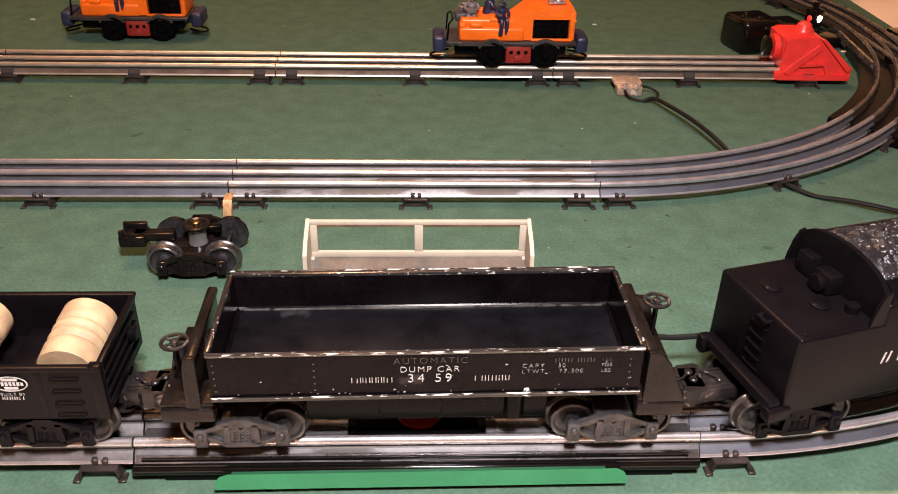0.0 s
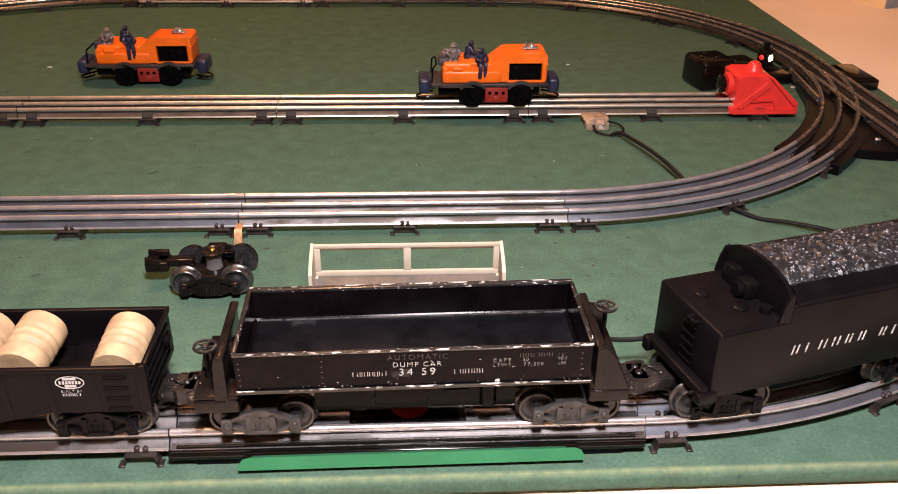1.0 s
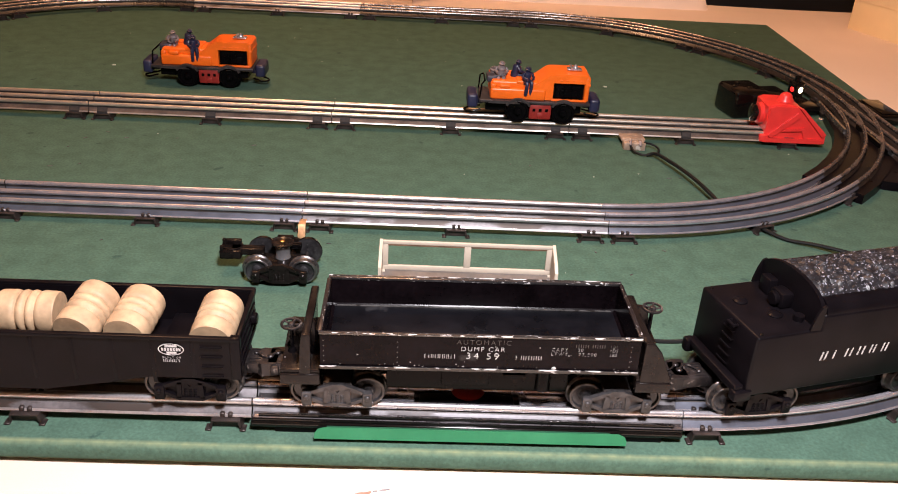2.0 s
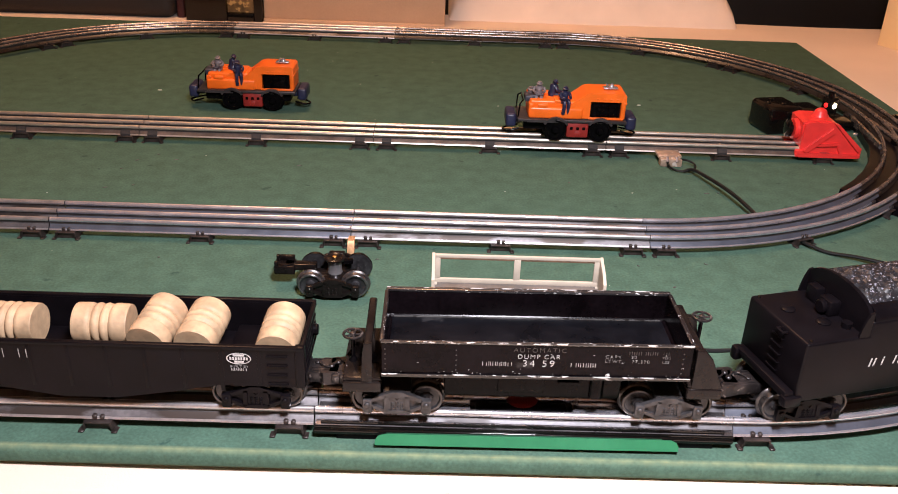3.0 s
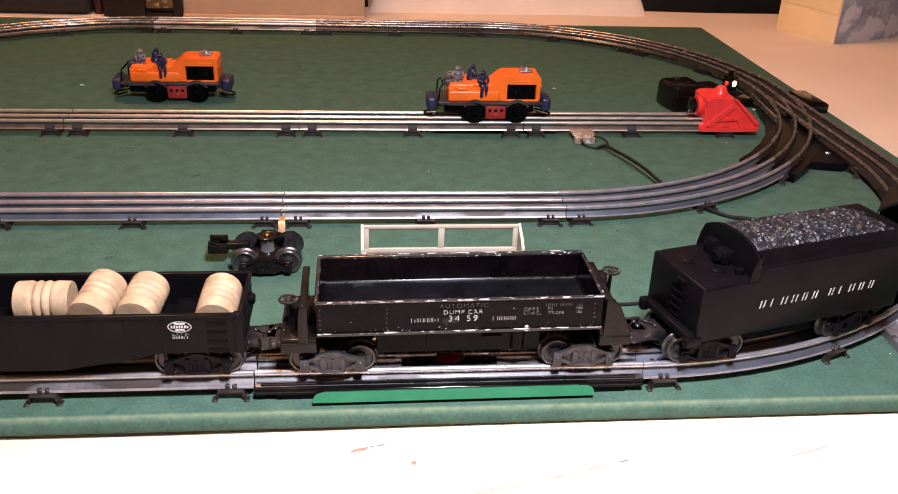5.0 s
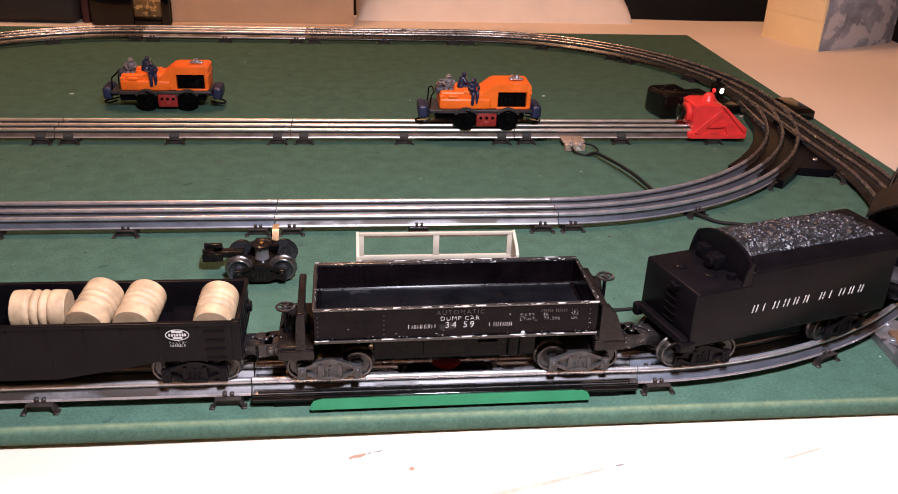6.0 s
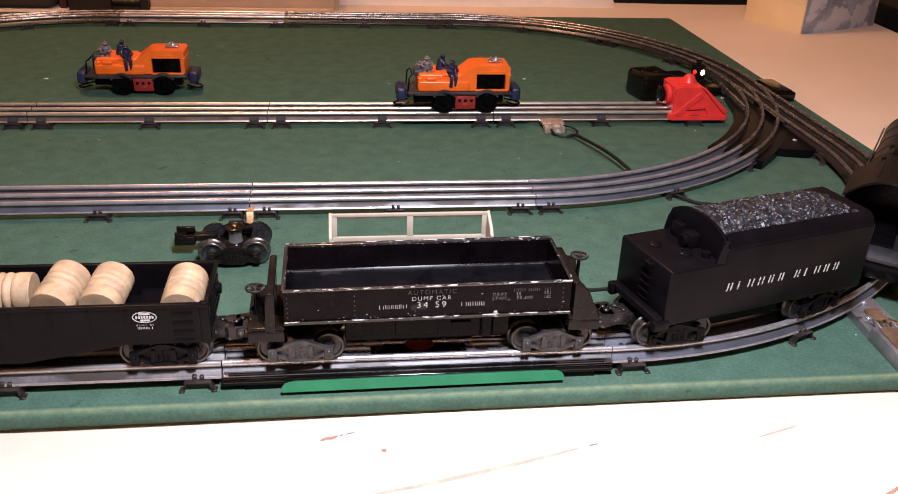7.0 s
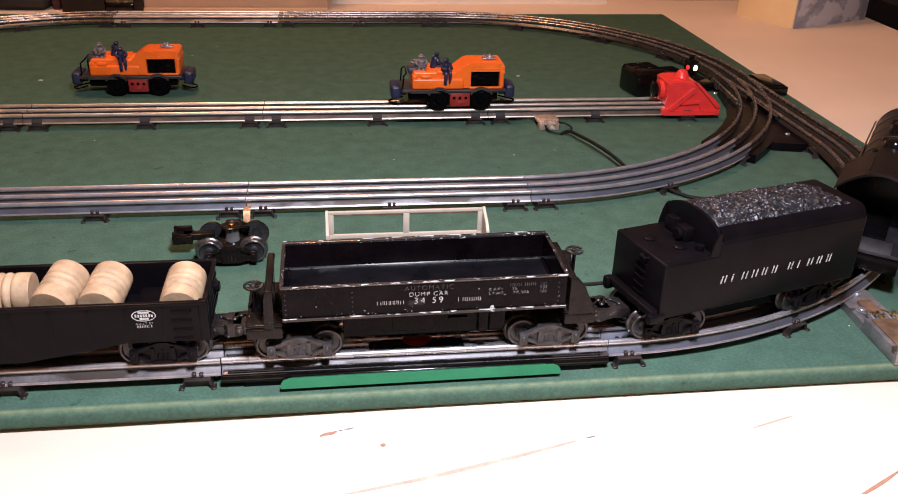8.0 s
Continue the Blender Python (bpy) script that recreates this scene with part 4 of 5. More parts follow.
part("floor_step", made(lambda bm: box(bm, -0.0450, -0.0300, -0.0220, 0.0220, 0.0232, 0.0300, 0.001)), PLASTIC, gbody)
part("brake_knob", made(lambda bm: (cyl(bm, (0.0, 0.012, 0.0340), (0.0040, 0.012, 0.0340), 0.0036, 14, soft=0.0008), cyl(bm, (0.0, 0.012, 0.027), (0.0, 0.012, 0.0340), 0.0012, 8))), PLASTIC, gbody)
gz = -0.0245


def oval(bm):
    n = 36
    for i in range(n):
        a, b = 2 * math.pi * i / n, 2 * math.pi * (i + 1) / n
        prism(bm, [(0.0068 * math.cos(a), 0.0037 * math.sin(a)), (0.0068 * math.cos(b), 0.0037 * math.sin(b)), (0.0063 * math.cos(b), 0.0033 * math.sin(b)), (0.0063 * math.cos(a), 0.0033 * math.sin(a))], -0.0001, 0.0001)
    for z, w in ((0.0021, 0.0052), (-0.0021, 0.0044)):
        box(bm, -w / 2 - 0.0005, w / 2 + 0.0005, -0.0001, 0.0001, z - 0.0006, z + 0.0006)
    for k in range(7):
        box(bm, -0.0050 + k * 0.0015, -0.0040 + k * 0.0015, -0.0001, 0.0001, -0.0009, 0.0009)


part("emblem", made(oval), INK, gbody, "white oval emblem of plain shapes", pose(-0.0348, gz - 0.0005, 0.0370))
letters("BUILT BY", 0.0022, INK, gbody, (-0.0348, gz - 0.0005, 0.0317), UPRIGHT, wide=1.15)
bars([0.0011, 0.0005, 0.0012, 0.0012, 0.0010, 0.0010], 0.0015, (-0.0348, gz - 0.0005, 0.0298), 0.0006, INK, gbody)
bars([0.0044, -0.0040, 0.0044, -0.0040, 0.0044], 0.0056, (-0.174, gz, 0.0363), 0.0022, INK, gbody)
for x in (-0.0275, -GL + 0.0275):
    add_truck(gond, x, frame_mat=PLASTIC)
add_coupler(gond, -0.006)
part("centre_sill", made(lambda bm: box(bm, -GL + 0.01, -0.01, -0.010, 0.010, 0.0165, 0.0207, 0.001)), PLASTIC, gond)


def barrel_mesh(bm):
    r, L = 0.0119, 0.0305
    prof = [(0.0100, -L / 2), (r * 0.955, -L / 2), (r * 0.975, -L / 2 + 0.0008)]
    for i in range(1, 48):
        t = i / 48
        b = r * (0.975 + 0.035 * math.sin(math.pi * t))
        for c in (0.34, 0.50, 0.66):
            b -= 0.0008 * max(0, 1 - abs(t - c) / 0.03) + 0.0010 * max(0, 1 - abs(t - c) / 0.09) ** 1.6
        prof.append((b, -L / 2 + L * t))
    prof += [(r * 0.975, L / 2 - 0.0008), (r * 0.955, L / 2), (0.0100, L / 2)]
    lathe(bm, prof, n=32)


def barrel(c, direction, group="barrels in the gondola"):
    ob = link("barrel", made(barrel_mesh), WOOD) if not BARRELS else BARRELS[0].copy()
    if BARRELS:
        scene.collection.objects.link(ob)
    BARRELS.append(ob)
    ob.matrix_world = Matrix.Translation(c) @ Vector(direction).to_track_quat("Z", "Y").to_matrix().to_4x4() @ pose(0, 0, 0, 0, 0, 40 * len(BARRELS))
    return tagged(ob, "plain turned wooden toy barrel lying in the black gondola", "barrel", group)


BARRELS = []
barrel((-0.1512, 0.0198, 0.0550), (0.05, 1, 0.16))
barrel((-0.1955, 0.0195, 0.0570), (0.12, 1, 0.17))
barrel((-0.2210, 0.0195, 0.0586), (0.20, 1, 0.22))
barrel((-0.2520, 0.0215, 0.0575), (1, 0.02, -0.02))
barrel((-0.3032, 0.0205, 0.0572), (1, -0.06, 0.02))
barrel((-0.3420, 0.0200, 0.0575), (1, 0.05, 0.0))

# ---- the tender ----
TH = 15.8
tender = thing("tender", pose(0.1305, 0.0178, RAIL_Z, 0, 0, TH), "matt black plastic toy tender with glint-painted moulded coal load", "toy tender")
TLEN, TW = 0.160, 0.0277
deck, shoulder = 0.0590, 0.0690


def tender_body(bm):
    # side outline: low rear deck, tall coal bunker
    prism(bm, [(0, 0.0203), (TLEN, 0.0203), (TLEN, shoulder - 0.0010), (0.0395, shoulder - 0.0010), (0.0395, deck), (0, deck)], -TW, TW)
    soften(bm, 0.0016, 3)
    roll = [(TW - 0.0004 - 0.0075 * (1 - math.cos(math.pi * i / 12)), shoulder - 0.0028 + 0.0088 * math.sin(math.pi * i / 12)) for i in range(7)]
    prof = [(-TW + 0.0004, 0.060), (TW - 0.0004, 0.060)] + roll + [(-y, z) for y, z in reversed(roll)]
    prism(bm, prof, 0.0410, TLEN - 0.0016, "x")


tb = part("tender_body", made(tender_body), PLASTIC, tender)


def bulkhead(bm):
    # curved apron at the rear of the bunker
    pts = [(-TW * 0.985, 0.0575)] + [(-TW * 0.985 * math.cos(math.pi * i / 14), 0.0675 + 0.0135 * math.sin(math.pi * i / 14) ** 0.8) for i in range(15)] + [(TW * 0.985, 0.0575)]
    prism(bm, pts, 0.0368, 0.0392, "x")


part("coal_bulkhead", made(bulkhead), PLASTIC, tb)
for y in (-1, 1):
    part("bunker_cheek", made(lambda bm: prism(bm, [(0.0325, 0.0588), (0.0392, 0.0588), (0.0392, 0.0738), (0.0368, 0.0730), (0.0345, 0.0680), (0.0330, 0.0620)], *sorted((y * (TW - 0.0016), y * (TW - 0.0002))))), PLASTIC, tb)
part("bulkhead_detail", made(lambda bm: (box(bm, 0.0290, 0.0370, -0.005, 0.006, 0.0590, 0.0685, 0.0015), cyl(bm, (0.0262, 0.0005, 0.0638), (0.0295, 0.0005, 0.0638), 0.0042, 16, soft=0.0008),
                                         cyl(bm, (0.0330, -0.016, 0.058), (0.0330, -0.016, 0.0622), 0.0030, 12), box(bm, 0.031, 0.0370, 0.010, 0.019, 0.059, 0.069, 0.001))), PLASTIC, tb)


def coal_mesh(bm):
    nx, ny = 76, 32
    x0, x1, w = 0.0390, TLEN - 0.010, TW - 0.0078
    rng = random.Random(5)
    pts = [(rng.uniform(x0, x1), rng.uniform(-w, w), rng.uniform(0.6, 1.3)) for _ in range(420)]

    def h(u, v, x, y):
        crown = shoulder + 0.0046 + 0.0056 * (1 - (y / w) ** 2) ** 0.6 * min(1, (x1 - x) / 0.02)
        d = sorted((px - x) ** 2 + (py - y) ** 2 for px, py, _ in pts)[:2]
        lump = min(0.0016, math.sqrt(d[1]) - math.sqrt(d[0]))
        return crown + lump * 1.1 + 0.0008 * noise.noise(Vector((x * 90, y * 90, 0)))
    grid_sheet(bm, x0, x1, -w, w, nx, ny, h)


part("coal_load", made(coal_mesh), COAL, tb, "glint-painted moulded coal")
for x, y in ((0.0125, 0.0085), (0.0235, -0.0085)):
    part("hatch", made(lambda bm: lathe(bm, [(0.0042, 0), (0.0042, 0.0008), (0.0034, 0.0014), (0.0010, 0.0018)], Matrix.Translation((x, y, deck - 0.0002)), 24)), PLASTIC, tb)
for k in range(5):
    part("ladder_rung", made(lambda bm: tube(bm, [(0.0, 0.001, 0.0300 + k * 0.0052), (-0.0011, 0.001, 0.0300 + k * 0.0052), (-0.0011, -0.0085, 0.0300 + k * 0.0052), (0.0, -0.0085, 0.0300 + k * 0.0052)], 0.0004, 6)), PLASTIC, tb)
part("tail_lamp", made(lambda bm: tube(bm, [(0, -0.004, 0.0560), (-0.0026, -0.004, 0.0560), (-0.0026, -0.0095, 0.0560), (0, -0.0095, 0.0560)], 0.0009, 8)), PLASTIC, tb)
part("buffer_beam", made(lambda bm: (box(bm, -0.0060, 0.0, -0.0265, 0.0245, 0.0225, 0.0276, 0.0012), box(bm, -0.0082, -0.0020, 0.0195, 0.0252, 0.0190, 0.0278, 0.0015), box(bm, -0.0070, 0.004, -0.0290, -0.0230, 0.0190, 0.0250, 0.001))), PLASTIC, tender)
for (x, y) in ((0.004, -0.0245), (0.004, 0.0245)):
    part("deck_knob", made(lambda bm: lathe(bm, [(0.0012, 0), (0.0009, 0.0008), (0.0002, 0.0011)], Matrix.Translation((x, y, deck - 0.0001)), 10)), BAKELITE, tb)
tx = 0.0440
for w in (0.0036, 0.0012, 0.0040, 0.0040, 0.0034, 0.0034, 0, 0.0034, 0.0012, 0.0040, 0.0034, 0.0034):
    if w:
        part("letter_bar", made(lambda bm: [prism(bm, [(tx + d, 0.0384), (tx + d + 0.0009, 0.0384), (tx + d + 0.0018, 0.0438), (tx + d + 0.0009, 0.0438)], -TW - 0.0002, -TW + 0.0002) for d in ((0, w - 0.0008) if w > 0.002 else (0,))]), INK, tb)
    tx += 0.0082 if w else 0.0050
for x, ang in ((0.0195, -9), (0.1300, 9)):
    add_truck(tender, x, turn=ang, frame_mat=PLASTIC)
add_coupler(tender, 0.002, 172, y=0.003)
# The wedge between the trucks is added to stand in for the shadow there.
part("frame_and_shade_block", made(lambda bm: (box(bm, 0.01, TLEN - 0.005, -0.018, 0.018, 0.0190, 0.0240), prism(bm, [(0.042, 0.0200), (0.048, 0.0060), (0.106, 0.0060), (0.112, 0.0200)], -0.0150, 0.0150))), BLACK, tender)
part("drawbar", made(lambda bm: (box(bm, TLEN - 0.02, TLEN + 0.020, -0.005, 0.005, 0.0085, 0.0105, 0.0005), cyl(bm, (TLEN + 0.012, 0, 0.0105), (TLEN + 0.012, 0, 0.0135), 0.003, 12))), WHEEL, tender)

# ---- the locomotive ----
loco = thing("steam_locomotive", pose(0.3290, 0.0810, RAIL_Z, 0, 0, 52.5), "glossy black toy steam locomotive standing on the curve", "toy locomotive")


def arc_roof(w, z_eave, z_crown, n=14):
    return [(-w + 2 * w * i / n, z_eave + (z_crown - z_eave) * (1 - ((2 * i / n) - 1) ** 2)) for i in range(n + 1)]


part("cab_roof", made(lambda bm: prism(bm, arc_roof(0.0300, 0.0625, 0.0785) + arc_roof(0.0300, 0.0605, 0.0765)[::-1], -0.004, 0.050, "x")), LOCOBLK, loco)
for s in (-1, 1):
    for x0, x1, z0, z1 in ((0, 0.048, 0.012, 0.036), (0, 0.048, 0.053, 0.0620), (0.0, 0.008, 0.036, 0.053), (0.022, 0.027, 0.036, 0.053), (0.042, 0.048, 0.036, 0.053)):
        part("cab_side", made(lambda bm: box(bm, x0, x1, *sorted((s * 0.0265, s * 0.0285)), z0, z1, 0.0004)), BLACK, loco)
part("cab_front", made(lambda bm: prism(bm, arc_roof(0.0265, 0.0610, 0.0755) + [(0.0265, 0.012), (-0.0265, 0.012)], 0.045, 0.048, "x")), BLACK, loco)
part("footplate", made(lambda bm: (box(bm, -0.010, 0.05, -0.024, 0.024, 0.0185, 0.0215, 0.0008), prism(bm, [(-0.010, 0.0215), (-0.002, 0.0275), (0.0, 0.0275), (0.0, 0.0215)], -0.018, 0.018))), DULLGREY, loco, "dull grey footplate behind the cab")


def boiler(bm):
    m = Matrix.Translation((0.046, 0, 0.0505)) @ pose(0, 0, 0, 0, 90, 0)
    lathe(bm, [(0.0245, 0), (0.0245, 0.030), (0.0225, 0.060), (0.0225, 0.155), (0.0215, 0.160), (0.0150, 0.165), (0.004, 0.168)], m, 36)


part("boiler", made(boiler), LOCOBLK, loco)
for h in (0.005, 0.030, 0.062, 0.092, 0.122, 0.150):
    r = 0.0248 if h < 0.04 else 0.02285
    part("boiler_band", made(lambda bm: lathe(bm, [(0.0215, h), (r, h + 0.0006), (r, h + 0.0024), (0.0215, h + 0.003)], Matrix.Translation((0.046, 0, 0.0505)) @ pose(0, 0, 0, 0, 90, 0), 36)), LOCOBLK, loco)
for x, r, h in ((0.078, 0.0090, 0.012), (0.124, 0.0085, 0.012)):
    part("dome", made(lambda bm: lathe(bm, [(r * 1.25, -0.004), (r, 0.002), (r, h * 0.6), (r * 0.75, h * 0.9), (r * 0.2, h)], Matrix.Translation((x, 0, 0.0685)), 24)), BAKELITE, loco)
part("smokestack", made(lambda bm: lathe(bm, [(0.0085, -0.004), (0.0065, 0.003), (0.0065, 0.012), (0.0078, 0.0145), (0.006, 0.015), (0.005, 0.008)], Matrix.Translation((0.190, 0, 0.0680)), 24)), BAKELITE, loco)
for s in (-1, 1):
    part("running_board", made(lambda bm: box(bm, 0.046, 0.205, *sorted((s * 0.018, s * 0.0285)), 0.0300, 0.0320, 0.0006)), BLACK, loco)
    part("hand_rail", made(lambda bm: tube(bm, [(0.052, s * 0.0238, 0.0560), (0.2, s * 0.0238, 0.0560)], 0.0007, 6)), WHEEL, loco)
    for k in range(3):
        part("side_box", made(lambda bm: box(bm, 0.066 + k * 0.042, 0.084 + k * 0.042, *sorted((s * 0.020, s * 0.0275)), 0.0320, 0.0420, 0.0012)), BLACK, loco)
    for k in range(3):
        m = Matrix.Translation((0.070 + 0.040 * k, s * 0.0150, 0.0190)) @ pose(0, 0, 0, -90 * s, 0, 0)
        part("drive_wheel", made(lambda bm: lathe(bm, [(0.004, -0.001), (0.0198, -0.001), (0.0190, 0.0010), (0.0184, 0.0042), (0.0165, 0.0044), (0.0160, 0.0028), (0.006, 0.0026), (0.005, 0.0050), (0.002, 0.0052)], m, 36)), WHEEL, loco)
    part("side_rod", made(lambda bm: box(bm, 0.064, 0.156, *sorted((s * 0.0205, s * 0.0222)), 0.0120, 0.0150, 0.0006)), STEEL, loco)
    part("whistle", made(lambda bm: cyl(bm, (0.057, s * 0.0120, 0.068), (0.057, s * 0.0120, 0.0765), 0.0018, 10, soft=0.0005)), BAKELITE, loco)
for y in (-0.006, 0.010):
    part("roof_rib", made(lambda bm: tube(bm, [(0.006, y, 0.0785 - 0.0160 * (y / 0.03) ** 2), (0.040, y, 0.0785 - 0.0160 * (y / 0.03) ** 2)], 0.0007, 6)), LOCOBLK, loco)
part("drag_beam", made(lambda bm: box(bm, -0.010, 0.004, -0.0250, 0.0250, 0.0055, 0.0180, 0.001)), BLACK, loco)
part("frame", made(lambda bm: box(bm, 0.0, 0.21, -0.0115, 0.0115, 0.0100, 0.0300, 0.001)), BLACK, loco)
part("valve_cover", made(lambda bm: (box(bm, 0.096, 0.106, -0.012, 0.012, 0.0660, 0.0735, 0.003), box(bm, 0.146, 0.160, -0.010, 0.010, 0.0670, 0.0745, 0.003), box(bm, 0.05, 0.056, -0.02, 0.02, 0.064, 0.071, 0.002))), BAKELITE, loco)

# ---- the spare truck and the white tray on the felt ----
spare = thing("spare_truck", pose(-0.1395, 0.1735, 0, 0, 0, 1.5), "loose toy railway truck with metal wheels standing on the felt", "toy truck")
st = add_truck(spare, 0.0, frame_mat=BLACKWORN, z=0.0014, axle=0.0165, black_far=True)
part("bolster_post", made(lambda bm: lathe(bm, [(0.0060, 0.0100), (0.0052, 0.0130), (0.0052, 0.0190), (0.0062, 0.0222), (0.0040, 0.0230)], n=24)), DULL, st, "bright round post")
part("bolster_disc", made(lambda bm: lathe(bm, [(0.0062, 0.0218), (0.0078, 0.0224), (0.0080, 0.0236), (0.0066, 0.0242), (0.0045, 0.0234), (0.0030, 0.0232)], n=24)), BLACKWORN, st)
part("brass_rivet", made(lambda bm: lathe(bm, [(0.0020, 0.0230), (0.0019, 0.0246), (0.0008, 0.0250)], n=14)), BRASS, st)
part("draft_arm", made(lambda bm: (box(bm, -0.038, -0.014, 0.001, 0.0085, 0.0110, 0.0165, 0.001), box(bm, -0.0455, -0.030, -0.0030, 0.0115, 0.0095, 0.0165, 0.0012), box(bm, -0.0450, -0.0425, -0.0025, 0.0005, 0.0160, 0.0200, 0.0006), box(bm, -0.0450, -0.0425, 0.0085, 0.0115, 0.0160, 0.0200, 0.0006), box(bm, -0.0425, -0.031, 0.0080, 0.0116, 0.0160, 0.0198, 0.0008), tube(bm, smooth_line([(-0.0435, 0.0, 0.018), (-0.037, -0.002, 0.0172), (-0.031, 0.001, 0.0172)]), 0.0005, 6))), BLACKWORN, st)
part("top_plate", made(lambda bm: (box(bm, -0.0040, 0.0130, 0.0045, 0.0095, 0.0150, 0.0190, 0.001), box(bm, -0.006, 0.006, 0.004, 0.019, 0.0165, 0.0200, 0.001))), BLACK, st)

tray = thing("unloading_tray", pose(-0.0098, 0.1060, 0), "white painted tin unloading tray with a worn grey bottom", "toy tray")
TX = 0.0544
part("back_frame", made(lambda bm: (box(bm, -TX, TX, -0.0010, 0.0012, 0.0628, 0.0652, 0.0005), box(bm, -TX, TX, -0.0010, 0.0010, 0.0440, 0.0475, 0.0005),
                                    box(bm, -TX, -TX + 0.0035, -0.0009, 0.0009, 0.0475, 0.0628, 0.0003), box(bm, TX - 0.0035, TX, -0.0009, 0.0009, 0.0475, 0.0628, 0.0003), box(bm, -0.0022, 0.0022, -0.0009, 0.0009, 0.0475, 0.0628, 0.0003))), WHITEM, tray)
for s in (-1, 1):
    part("side_wing", made(lambda bm: (prism(bm, [(0.0012, 0.0652), (-0.0135, 0.0600), (-0.0190, 0.0560), (-0.0205, 0.0400), (0.0012, 0.0400)], *sorted((s * TX, s * (TX + 0.0010))), "x"),
                                       prism(bm, [(0.0012, 0.0655), (-0.0135, 0.0604), (-0.0196, 0.0560), (-0.0212, 0.0420), (-0.0202, 0.0420), (-0.0186, 0.0556), (-0.0130, 0.0594), (0.0012, 0.0642)], *sorted((s * (TX + 0.0002), s * (TX + 0.0020))), "x"))), WHITEM, tray)
# Brown strip put in for the shade below the top rail.
part("rail_shade", made(lambda bm: box(bm, -TX + 0.002, TX - 0.002, -0.0007, 0.0007, 0.0617, 0.0629, 0.0002)), BROWNTIN, tray, "brown strip painting the shade below the top rail")
part("tray_bottom", made(lambda bm: prism(bm, [(-0.0008, 0.0445), (-0.0008, 0.0435), (-0.0215, 0.0360), (-0.0215, 0.0370)], -TX, TX, "x")), GREYM, tray, "worn grey sloping bottom")
part("front_lip", made(lambda bm: box(bm, -TX, TX, -0.0225, -0.0212, 0.0330, 0.0385, 0.0003)), WHITEM, tray)
for s in (-1, 1):
    part("leg", made(lambda bm: (box(bm, s * TX - 0.0016, s * TX + 0.0016, -0.0030, 0.0010, 0.0, 0.0445, 0.0004), box(bm, s * (TX - 0.004) - 0.005, s * (TX - 0.004) + 0.005, -0.012, 0.0040, 0.0, 0.0010, 0.0003))), WHITEM, tray)

# ---- the gang cars ----
def toy_shape(bm, h, drop=0.16):
    """A plain moulded figure-like lump: a seat-wide base, a body, two side lumps and a round top."""
    lathe(bm, [(0.0036, 0), (0.0042, h * 0.20), (0.0036, h * 0.36), (0.0045, h * 0.56), (0.0036, h * 0.68), (0.0016, h * 0.73), (0.0024, h * 0.79), (0.0033, h * 0.86), (0.0020, h * 0.90), (0.0018, h * 0.97), (0.0006, h)], n=12)
    for side in (-1, 1):
        tube(bm, smooth_line([(0, side * 0.0040, h * 0.62), (0.0024, side * 0.0054, h * 0.44), (0.0066, side * 0.0030, h * 0.42)], 4), 0.0014, 8)
        tube(bm, smooth_line([(0.0008, side * 0.0020, h * 0.16), (0.0062, side * 0.0024, h * 0.17), (0.0070, side * 0.0024, -h * drop)], 4), 0.0018, 8)


